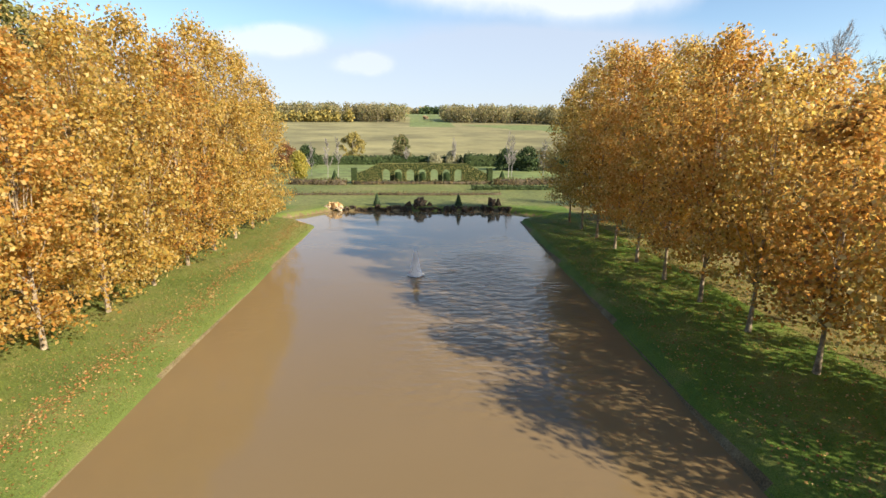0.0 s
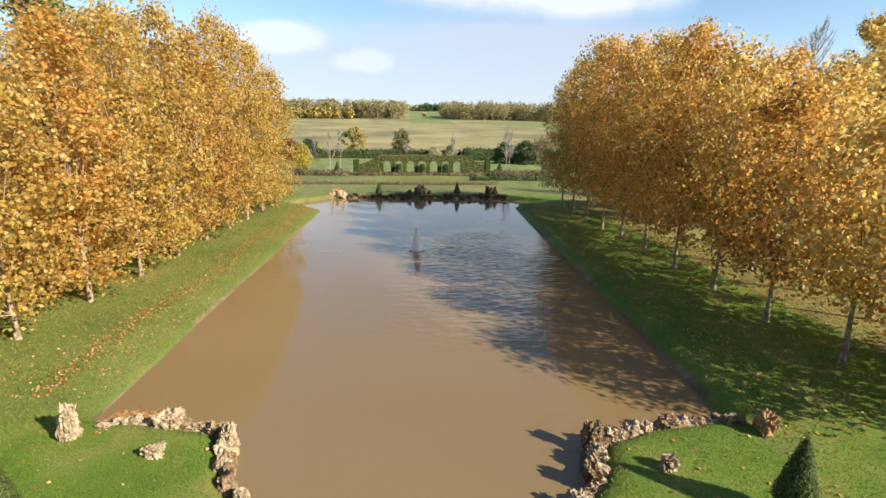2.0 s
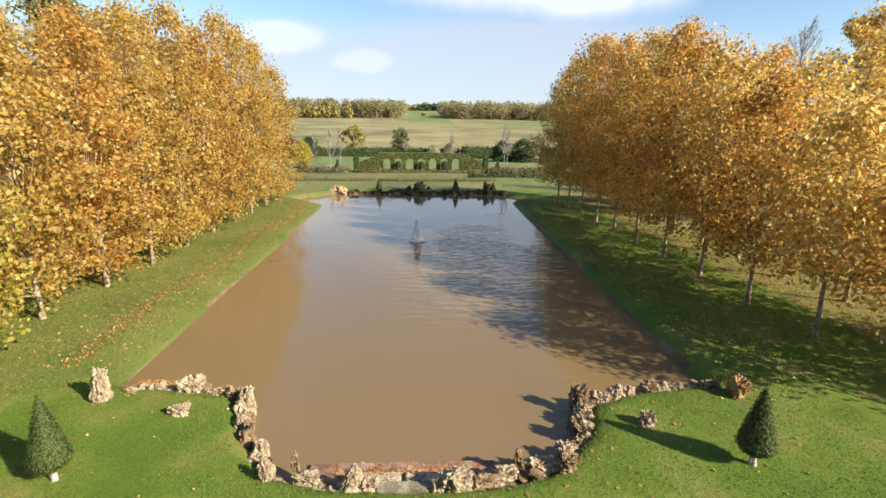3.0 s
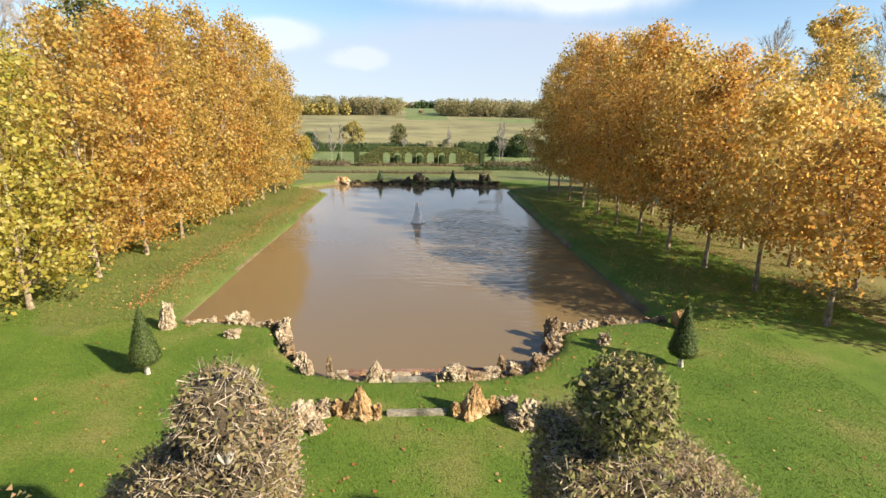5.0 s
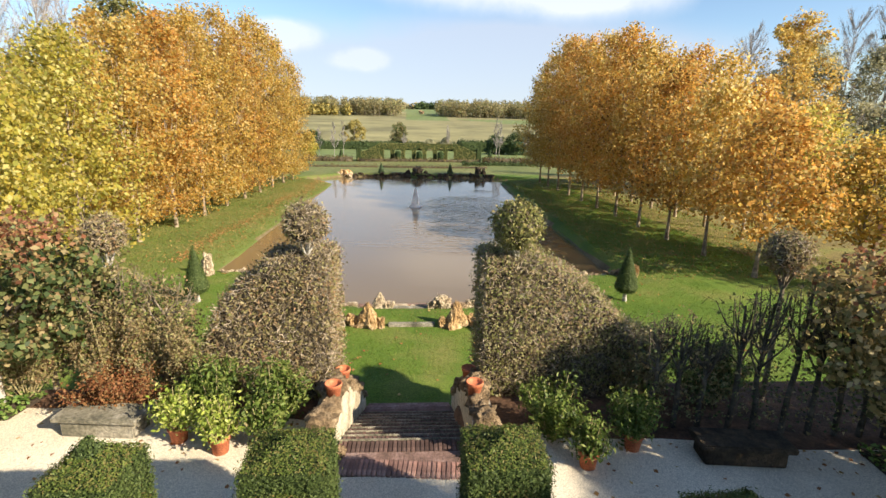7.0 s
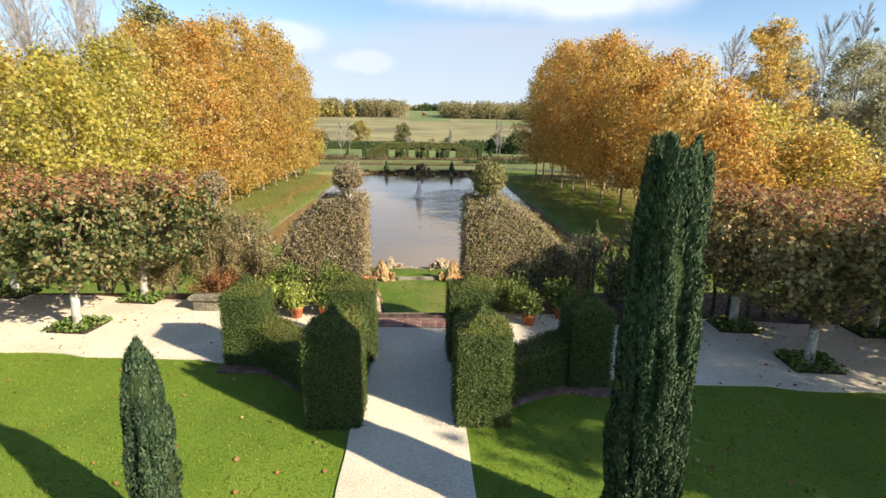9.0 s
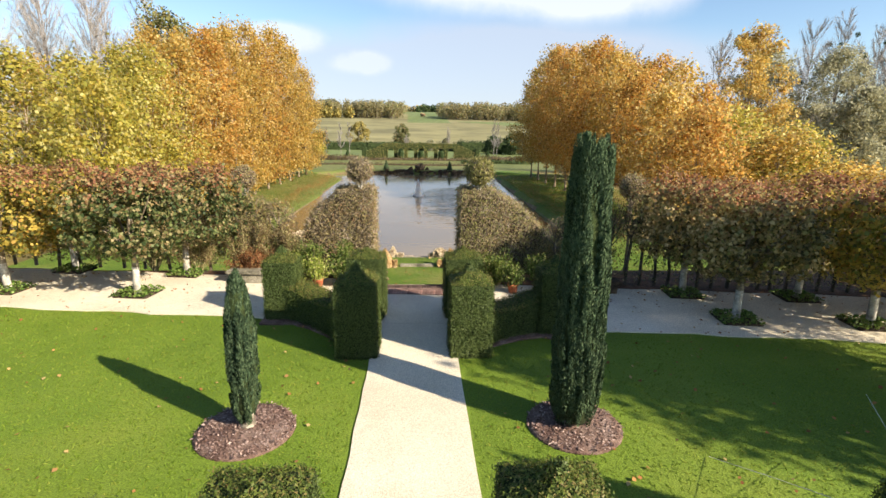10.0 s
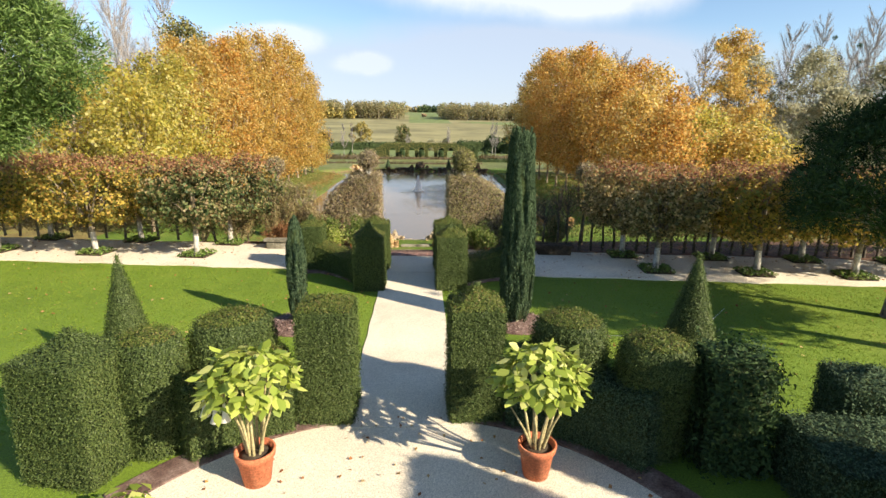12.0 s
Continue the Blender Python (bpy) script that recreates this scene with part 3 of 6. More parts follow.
def plane_tree(x, y, h, tint, low_crown=False, outer=False):
    size = "small" if h < 10 else "middle" if h < 13.2 else "tall"
    if (size, tint) not in PLANES:
        tint = "gold"
    base, n, lm, word = PLANES[size, tint]
    z = float(ground_height(np.array([x]), np.array([y]))[0]) - 0.03
    m = pose(x, y, z, 0, 0, (x * 37 + y * 61) % 360) @ Matrix.Diagonal((1.0, 1.0, h / base, 1))
    key = (size, tint, low_crown, outer)
    if key in built:
        return copy_thing(built[key], m)
    built[key] = broad_tree("plane_tree", m, f"plane tree in {word} autumn leaf beside the pond", "tree", base, 1.15 if low_crown else 2.45,
                            2.9 if low_crown else 3.5 if size == "tall" else 3.0, int(n * (0.62 if outer else 1.0)), 0.23 if outer else 0.2, lm, PLANE_BARK, len(built) * 7 + 3,
                            230, 0.7, 0.085, 30, "plane trees along the pond", power=0.5, top=0.7, loose=0.85, spray=0.75)
    return built[key]


def profile(y, *pairs):
    return float(np.interp(y, [p[0] for p in pairs], [p[1] for p in pairs]))


WEST_FRONT = (30, 8.6), (36, 10.8), (40.5, 12.4), (46, 14.0), (50, 15.0), (58, 15.9), (70, 16.4), (76, 15.2), (80, 13.2)
WEST_BACK = (31, 9.2), (34, 10.6), (38, 11.8), (44, 13.4), (50, 14.6), (58, 15.4), (70, 15.8), (76, 14.6), (80, 12.8)
EAST_FRONT = (31, 6.8), (33.3, 7.6), (37.8, 9.3), (42.2, 11.2), (46.7, 12.9), (51, 14.3), (58, 15.2), (70, 15.8), (76, 14.8), (80, 12.8)
EAST_BACK = (30, 6.2), (37, 7.6), (41.2, 9.4), (45.5, 11.8), (49.7, 13.4), (58, 14.8), (70, 15.4), (76, 14.4), (80, 12.4)
for k in range(11):
    y = 31.4 + 4.75 * k
    tint = ("lime", "lime", "gold", "orange", "gold", "gold", "orange", "gold", "gold", "lime", "gold")[k]
    plane_tree(-16.8, y, profile(y, *WEST_FRONT) + 0.4 * math.sin(k * 2.1), tint, True)
    plane_tree(-22.2, y + 2.2, profile(y + 2.2, *WEST_BACK), ("lime", "lime", "lime", "lime", "gold", "orange", "orange", "gold", "gold", "orange", "gold")[k], True, True)
    y = 33.35 + 4.45 * k
    tint = ("orange", "gold", "orange", "gold", "orange", "gold", "orange", "orange", "gold", "lime", "lime")[k]
    plane_tree(17.0, y, profile(y, *EAST_FRONT) + 0.4 * math.sin(k * 1.7 + 1), tint)
    plane_tree(22.2, y, profile(y, *EAST_BACK), ("gold", "lime", "orange", "gold", "orange", "orange")[k % 6], False, True)
for k in range(7):
    y = 28.5 + 6.5 * k
    plane_tree(-27.2, y, profile(y, (28, 5.6), (35, 7.6), (41.5, 10), (55, 12), (70, 12.8)), ("lime", "lime", "gold", "orange")[k % 4], True, True)
plane_tree(23.4, 29.2, 6.2, "gold", False, True)
plane_tree(24.2, 34.6, 7.2, "lime", False, True)


# ---- terrace: clipped yews ----
def peaked_block(w, d, h, peak, taper=0.96):
    """A clipped block with a low pyramid on top."""
    bm = bmesh.new()
    cuts = 5
    def ring(sx, sy, z):
        pts = []
        for (ax, ay), (bx, by) in (((-1, -1), (1, -1)), ((1, -1), (1, 1)), ((1, 1), (-1, 1)), ((-1, 1), (-1, -1))):
            for i in range(cuts):
                t = i / cuts
                pts.append(bm.verts.new(((ax + (bx - ax) * t) * sx, (ay + (by - ay) * t) * sy, z)))
        return pts
    rings = [ring(w / 2 * (0.97 + 0.03 * s) * (1 - (1 - taper) * s), d / 2 * (1 - (1 - taper) * s), h * s) for s in np.linspace(0, 1.0, 7)]
    rings += [ring(w / 2 * k, d / 2 * k, h + t * peak) for k, t in ((0.72, 0.13), (0.48, 0.3), (0.28, 0.52), (0.12, 0.8), (0.03, 1.0))]
    n = 4 * cuts
    for a, b in zip(rings, rings[1:]):
        for i in range(n):
            bm.faces.new((a[i], a[(i + 1) % n], b[(i + 1) % n], b[i]))
    bm.faces.new(reversed(rings[0]))
    return bm


def swept_hedge(path, width, heights, base=0.0):
    """A low clipped hedge with a rounded top along a line."""
    bm = bmesh.new()
    pts = np.array(path, float)
    tang = unit(np.gradient(pts, axis=0))
    prof = [(-0.5, 0.0), (-0.5, 0.45), (-0.48, 0.85), (-0.36, 0.97), (0, 1.0), (0.36, 0.97), (0.48, 0.85), (0.5, 0.45), (0.5, 0.0)]
    rows = []
    for p, t, h in zip(pts, tang, heights):
        s = np.array([-t[1], t[0]])
        rows.append([bm.verts.new((p[0] + s[0] * a * width, p[1] + s[1] * a * width, base + b * h)) for a, b in prof])
    for a, b in zip(rows, rows[1:]):
        for i in range(len(prof) - 1):
            bm.faces.new((a[i], b[i], b[i + 1], a[i + 1]))
    bm.faces.new(rows[0])
    bm.faces.new(reversed(rows[-1]))
    bmesh.ops.recalc_face_normals(bm, faces=bm.faces[:])
    return bm


def mound(r, h, squash=1.0, neck=0.75):
    return lathe([(r * neck, 0), (r * neck * 1.02, h * 0.35), (r * 0.97, h * 0.55), (r, h * 0.72), (r * 0.95, h * 0.86), (r * 0.78, h * 0.95), (r * 0.42, h * 0.99), (0.01, h)], 20, squash)


YEW_DENS = 6800
for side, word in ((-1, "west"), (1, "east")):
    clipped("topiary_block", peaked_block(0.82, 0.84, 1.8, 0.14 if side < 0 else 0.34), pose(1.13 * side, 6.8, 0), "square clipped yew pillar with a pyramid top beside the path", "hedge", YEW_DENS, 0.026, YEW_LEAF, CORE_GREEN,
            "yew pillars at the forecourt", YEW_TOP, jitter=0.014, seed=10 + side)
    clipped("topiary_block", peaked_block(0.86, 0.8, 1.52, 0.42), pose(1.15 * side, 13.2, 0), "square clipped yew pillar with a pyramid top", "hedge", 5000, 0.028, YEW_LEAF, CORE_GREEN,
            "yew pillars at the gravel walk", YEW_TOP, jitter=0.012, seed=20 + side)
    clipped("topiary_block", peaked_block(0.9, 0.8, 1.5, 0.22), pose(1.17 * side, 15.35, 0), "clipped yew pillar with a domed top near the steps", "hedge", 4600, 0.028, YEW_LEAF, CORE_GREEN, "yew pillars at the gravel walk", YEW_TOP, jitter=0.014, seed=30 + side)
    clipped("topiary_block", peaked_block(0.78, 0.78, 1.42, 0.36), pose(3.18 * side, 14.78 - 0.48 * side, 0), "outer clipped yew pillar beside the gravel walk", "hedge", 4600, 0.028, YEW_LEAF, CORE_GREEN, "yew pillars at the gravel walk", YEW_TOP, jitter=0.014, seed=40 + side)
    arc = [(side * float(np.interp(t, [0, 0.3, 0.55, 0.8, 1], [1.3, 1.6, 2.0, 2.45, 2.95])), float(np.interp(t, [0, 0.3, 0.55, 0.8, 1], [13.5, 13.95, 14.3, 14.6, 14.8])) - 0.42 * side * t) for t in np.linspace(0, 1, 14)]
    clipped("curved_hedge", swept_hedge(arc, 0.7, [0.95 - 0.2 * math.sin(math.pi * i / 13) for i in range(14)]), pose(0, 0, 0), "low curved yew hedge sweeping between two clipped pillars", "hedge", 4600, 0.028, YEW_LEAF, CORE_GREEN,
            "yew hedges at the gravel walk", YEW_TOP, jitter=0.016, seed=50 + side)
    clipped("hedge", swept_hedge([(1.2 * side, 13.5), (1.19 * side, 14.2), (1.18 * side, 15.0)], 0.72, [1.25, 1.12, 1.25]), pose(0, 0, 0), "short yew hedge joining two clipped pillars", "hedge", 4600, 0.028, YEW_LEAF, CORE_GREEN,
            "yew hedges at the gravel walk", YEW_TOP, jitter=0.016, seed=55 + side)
    strip = [(p[0] - 0.1 * side, p[1] - 0.42) for p in arc[2:]] + [(3.2 * side, 14.3 - 0.48 * side), (3.62 * side, 14.28 - 0.52 * side)]
    tagged(part("mulch_bed", swept_hedge(strip, 0.34, [0.05] * len(strip)), MULCH), "strip of bark mulch at the foot of a curved yew hedge", "mulch bed", "mulch strips")
    # mulch beds round the upright yews
    bx, by = 2.52 * side, 10.45
    r = 0.74
    bed = lathe([(r, -0.02), (r * 0.98, 0.02), (r * 0.8, 0.05), (0.01, 0.07)], 28)
    part("mulch_bed", bed, MULCH, smooth=True)
    mb = bpy.context.scene.collection.objects[-1]
    mb.matrix_basis = pose(bx, by, 0.005)
    g = np.random.default_rng(side + 60)
    a_, d_ = g.uniform(0, 2 * math.pi, 900), np.sqrt(g.random(900)) * 0.74
    leaves("chip_layer", np.c_[d_ * np.cos(a_), d_ * np.sin(a_), 0.1 - 0.055 * d_ / 0.74], np.tile([0, 0, 1.0], (900, 1)), 0.055, CHIPS, mb, loose=0.35, width=0.45, seed=side + 61)
    tagged(mb, "round bed of brown bark mulch in the lawn", "mulch bed", "mulch beds")


def upright_yew(x, y, h, r, columns, label, seed, density, outline):
    """A fastigiate yew: a bundle of upright plumes."""
    g = np.random.default_rng(seed)
    ob = thing("upright_yew", pose(x, y, 0.05), label, "tree", "upright yews")
    trunk, _ = limbs_to([], h * 0.7, 1, 0.07, g)
    v, f = tubes([trunk], 8)
    link_mesh("trunk", v, f, BARK, ob, smooth=True)
    levels = [0, 0.1, 0.3, 0.5, 0.7, 0.9, 1.0]
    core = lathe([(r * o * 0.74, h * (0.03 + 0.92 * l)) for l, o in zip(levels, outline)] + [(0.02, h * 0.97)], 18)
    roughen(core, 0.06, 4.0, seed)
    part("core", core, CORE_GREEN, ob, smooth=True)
    pts, outs = [], []
    for i in range(columns):
        w = g.uniform(0, 2 * math.pi)
        z0 = g.uniform(0.0, 0.88)
        z1 = min(g.uniform(0.95, 1.01), z0 + g.uniform(0.1, 0.24))
        cr = g.uniform(0.035, 0.075) * (r / 0.47) ** 0.5
        reach = g.uniform(0.8, 1.08)
        n = int(density * (z1 - z0) * h)
        s = g.random(n) ** 0.8
        zz = (z0 + (z1 - z0) * s) * h
        env = np.interp(zz / h, levels, outline) * r * reach * (0.9 + 0.14 * s)
        tip = cr * np.interp(s, [0, 0.3, 0.8, 1.0], [0.6, 1.0, 0.85, 0.3])
        a = g.uniform(0, 2 * math.pi, n)
        lean_ = w + 0.15 * math.sin(i) * s
        cxy = np.stack([np.cos(lean_) * (env - cr), np.sin(lean_) * (env - cr)], 1)
        ring = np.stack([np.cos(a), np.sin(a)], 1)
        pts.append(np.c_[cxy + ring * tip[:, None], zz])
        outs.append(np.c_[ring + np.array([math.cos(w), math.sin(w)]) * 0.6, np.full(n, 0.25)])
    leaves("foliage", np.concatenate(pts), unit(np.concatenate(outs)), 0.048, BLUE_YEW, ob, loose=0.45, width=0.36, seed=seed, upright=0.65, needle=True)
    return ob


upright_yew(-2.5, 10.5, 2.5, 0.24, 130, "small dark green upright yew in a mulch bed", 61, 640, [0.4, 0.8, 1.0, 1.0, 0.9, 0.55, 0.16])
upright_yew(2.48, 10.45, 4.4, 0.39, 300, "tall dark green columnar yew in a mulch bed", 62, 560, [0.74, 0.95, 1.0, 0.95, 0.85, 0.73, 0.62])


def clipped_cone(x, y, z, h, r, stem, label, group, seed, dens, leaf, leaf_mat=YEW_LEAF):
    b = stem + 0.1 * (h - stem) if stem > 0.2 else 0.02
    profile = [(r * 0.8, stem), (r, b)] + [(r * (1 - t) ** 0.94, b + (h - b) * t) for t in (0.15, 0.3, 0.45, 0.6, 0.75, 0.88, 0.96)] + [(0.008, h)]
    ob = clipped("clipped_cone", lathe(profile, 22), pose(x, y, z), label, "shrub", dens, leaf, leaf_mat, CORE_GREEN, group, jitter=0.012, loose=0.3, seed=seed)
    if stem > 0.2:
        v, f = tubes([[((0.03, 0, -0.05), 0.09), ((0, 0.02, stem * 0.5), 0.075), ((0, 0, stem + 0.3), 0.06)], [((-0.06, 0.03, -0.05), 0.05), ((-0.05, 0, stem + 0.2), 0.04)]], 7)
        link_mesh("stem", v, f, LIMED_BARK, ob, smooth=True)
    return ob


clipped_cone(-4.85, 8.0, 0, 2.28, 0.52, 0.02, "clipped yew cone standing on the lawn", "yew cones on the lawn", 71, 6000, 0.026)
clipped_cone(4.9, 7.4, 0, 2.45, 0.62, 0.02, "clipped yew cone standing on the lawn with a guy line", "yew cones on the lawn", 72, 6000, 0.026)
for s in (-1, 1):
    clipped_cone(8.68 * s if s < 0 else 9.0, 30.0, LOW - 0.05, 2.42, 0.46, 0.5, "clipped cone on a short stem beside the pond", "clipped cones at the pond", 73 + s, 1600, 0.05)

# topiary round the forecourt
clipped("topiary_block", peaked_block(1.0, 0.95, 1.6, 0.34, 0.99), pose(-4.08, 5.6, 0, 0, 0, -12), "broad clipped yew block with a pointed top", "hedge", 6600, 0.026, YEW_LEAF, CORE_GREEN, "forecourt topiary", None, jitter=0.016, seed=81)
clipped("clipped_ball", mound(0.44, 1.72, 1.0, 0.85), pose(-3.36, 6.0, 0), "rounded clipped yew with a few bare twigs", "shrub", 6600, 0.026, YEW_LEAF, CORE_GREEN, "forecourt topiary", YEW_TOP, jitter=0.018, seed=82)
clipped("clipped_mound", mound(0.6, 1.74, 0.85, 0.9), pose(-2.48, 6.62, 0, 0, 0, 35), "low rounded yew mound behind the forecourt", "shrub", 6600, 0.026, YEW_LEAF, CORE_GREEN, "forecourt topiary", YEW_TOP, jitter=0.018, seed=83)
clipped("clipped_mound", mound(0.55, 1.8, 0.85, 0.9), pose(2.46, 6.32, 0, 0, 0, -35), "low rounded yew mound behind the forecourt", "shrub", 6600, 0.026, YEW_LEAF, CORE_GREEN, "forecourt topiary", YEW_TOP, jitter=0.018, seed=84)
clipped("clipped_ball", mound(0.5, 1.68, 1.0, 0.85), pose(3.5, 5.78, 0), "dome of clipped yew, browning and sunlit-pale on top", "shrub", 6600, 0.026, YEW_LEAF, CORE_GREEN, "forecourt topiary", YEW_TOP, jitter=0.018, seed=85)
clipped("clipped_shrub", peaked_block(0.8, 0.78, 1.5, 0.12), pose(4.42, 5.5, 0, 0, 0, -12), "square shrub of dark glossy broad leaves", "shrub", 1900, 0.06, CEDAR_LEAF, CORE_GREEN, "forecourt topiary", None, jitter=0.05, seed=86)
clipped("clipped_shrub", peaked_block(0.9, 0.9, 1.1, 0.2), pose(6.45, 5.6, 0, 0, 0, -20), "dark clipped yew block with a flat top", "shrub", 3000, 0.036, BLUE_YEW, CORE_GREEN, "forecourt topiary", None, jitter=0.016, seed=87)
clipped("clipped_shrub", peaked_block(1.3, 1.3, 0.85, 0.08), pose(5.45, 4.5, 0, 0, 0, -8), "low square clipped yew in front of a dark shrub", "shrub", 3600, 0.034, BLUE_YEW, CORE_GREEN, "forecourt topiary", None, jitter=0.018, seed=88)
for s in (-1, 1):
    line = [(s * (4.3 * math.cos(a) + 0.15), 2.6 + 4.3 * math.sin(a)) for a in np.linspace(0.85 if s < 0 else 0.7, 1.2, 12)]
    # The east half takes darker needles to colour in its deep shade.
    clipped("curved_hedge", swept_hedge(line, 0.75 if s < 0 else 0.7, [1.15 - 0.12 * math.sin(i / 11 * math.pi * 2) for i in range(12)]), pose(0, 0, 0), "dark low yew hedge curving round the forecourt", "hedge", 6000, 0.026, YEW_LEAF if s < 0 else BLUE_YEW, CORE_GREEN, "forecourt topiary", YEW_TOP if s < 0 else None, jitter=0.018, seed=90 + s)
    strip = [(s * (4.0 * math.cos(a)), 2.75 + 4.0 * math.sin(a)) for a in np.linspace(0.1, 1.32, 18)]
    bm = swept_hedge(strip, 0.42, [0.035] * 18, 0.0)
    tagged(part("mulch_bed", bm, MULCH), "strip of bark mulch under the forecourt hedge", "mulch bed", "mulch strips")

# Two unseen hedges, added only to cast shadows on the forecourt.
clipped("hedge", swept_hedge([(5.5, y) for y in np.linspace(0.2, 2.15, 6)], 0.8, [3.5] * 6), pose(0, 0, 0), "unseen tall square clipped yew hedge added to shade the forecourt", "hedge", 900, 0.06, BLUE_YEW, CORE_GREEN, "forecourt topiary", None, jitter=0.018, seed=96)
clipped("hedge", swept_hedge([(5.95, y) for y in np.linspace(2.9, 3.75, 5)], 0.8, [3.15] * 5), pose(0, 0, 0), "unseen tall dark clipped yew hedge added to shade the topiary", "hedge", 900, 0.06, BLUE_YEW, CORE_GREEN, "forecourt topiary", None, jitter=0.018, seed=95)

# guy line from the cone to the lawn
v, f = tubes([[((4.6, 7.5, 0.9), 0.004), ((4.4, 8.6, 0.45), 0.004), ((4.2, 9.6, 0.03), 0.004)]], 5)
tagged(link_mesh("guy_line", v, f, PAINT_WHITE), "thin pale guy line pegged into the lawn", "cord")
v, f = tubes([[((5.05, 7.55, 1.0), 0.004), ((6.5, 9.3, 0.5), 0.004), ((8.0, 11.2, 0.03), 0.004)]], 5)
tagged(link_mesh("guy_line", v, f, PAINT_WHITE), "thin pale guy line pegged into the lawn", "cord")


# ---- potted plants ----
def flower_pot(name, m, r, h, label, group, soil=True):
    ob = thing(name, m, label, "flower pot", group)
    wall = lathe([(r * 0.66, 0.0), (r * 0.88, h * 0.78), (r * 0.96, h * 0.8), (r * 1.0, h * 0.98), (r * 0.97, h), (r * 0.88, h * 0.99), (r * 0.85, h * 0.84), (0.01, h * 0.82)], 28)
    part("pot", wall, TERRACOTTA, ob, smooth=True)
    if soil:
        part("soil", lathe([(r * 0.84, h * 0.83), (r * 0.5, h * 0.9), (0.01, h * 0.92)], 20), SOIL, ob, smooth=True)
    return ob


def trumpet_plant(x, y, seed, flowers):
    ob = flower_pot("potted_angels_trumpet", pose(x, y, 0.012), 0.25, 0.46, "lime-leaved angel's trumpet in a terracotta pot", "potted plants on the forecourt")
    g = np.random.default_rng(seed)
    stems, tips = [], []
    for i in range(9):
        w = 2 * math.pi * i / 9 + g.uniform(-0.2, 0.2)
        d = g.uniform(0.15, 0.52)
        tip = np.array([math.cos(w) * d, math.sin(w) * d, g.uniform(1.25, 1.62) - 0.35 * d])
        base = np.array([math.cos(w) * 0.08, math.sin(w) * 0.08, 0.4])
        mid = (base + tip) / 2 + np.array([math.cos(w) * -0.04, math.sin(w) * -0.04, -0.03])
        stems.append([(base, 0.022), (mid, 0.016), (tip, 0.008)])
        tips.append(tip)
    for stem in stems:
        v, f = tubes([stem], 6)
        link_mesh("stem", v, f, GREEN_STEM, ob, smooth=True)
    # drooping broad leaves over a domed head
    n = 470
    u = g.random(n)
    w = g.uniform(0, 2 * math.pi, n)
    el = np.arccos(1 - u * 1.15)
    rr = g.uniform(0.72, 1.0, n)
    at = np.stack([0.55 * np.sin(el) * np.cos(w) * rr, 0.55 * np.sin(el) * np.sin(w) * rr, 1.33 + 0.48 * np.cos(el) * rr], 1)
    out = unit(np.stack([np.sin(el) * np.cos(w), np.sin(el) * np.sin(w), np.cos(el) + 0.5], 1))
    radial = unit(np.stack([np.cos(w), np.sin(w), -0.5 - 1.3 * g.random(n)], 1))
    side = unit(np.cross(out, radial) + 0.25 * g.normal(size=(n, 3)))
    along = unit(radial + 0.55 * g.normal(size=(n, 3)))
    s = g.uniform(0.11, 0.19, n)[:, None]
    nn = unit(np.cross(side, along))
    ring = [at, at + along * s * 0.35 + side * s * 0.36 - nn * s * 0.05, at + along * s * 0.7 + side * s * 0.27 - nn * s * 0.1, at + along * s * 1.05 - nn * s * 0.2,
            at + along * s * 0.7 - side * s * 0.27 - nn * s * 0.1, at + along * s * 0.35 - side * s * 0.36 - nn * s * 0.05]
    vv = np.stack(ring, 1).reshape(-1, 3)
    b = np.arange(n)[:, None] * 6
    ff = np.concatenate([b + np.array([[0, 1, 2, 3]]), b + np.array([[0, 3, 4, 5]])])
    link_mesh("leaves", vv, ff, LIME_LEAF, ob)
    for i in range(flowers):
        bm = lathe([(0.012, 0.0), (0.02, -0.1), (0.032, -0.18), (0.065, -0.25), (0.06, -0.255), (0.01, -0.2)], 10)
        fl = part("flower", bm, PETAL, ob, "white hanging trumpet flower", True)
        fl.matrix_basis = pose(-0.5 + 0.14 * i, -0.12 - 0.06 * i, 1.26 - 0.05 * (i % 2))
    return ob


trumpet_plant(-1.78, 5.2, 101, 3)
trumpet_plant(1.78, 5.22, 102, 0)
ob = flower_pot("potted_shrub", pose(-2.75, 4.1, 0.012), 0.18, 0.3, "small pot plant with lime-green leaves", "potted plants on the forecourt")
g = np.random.default_rng(104)
d = unit(g.normal(size=(120, 3)) * np.array([1, 1, 0.7]))
leaves("leaves", d * 0.3 * g.random((120, 1)) ** 0.4 + np.array([0, 0, 0.52]), unit(d + np.array([0, 0, 0.8])), 0.15, LIME_LEAF, ob, width=0.7, seed=104)


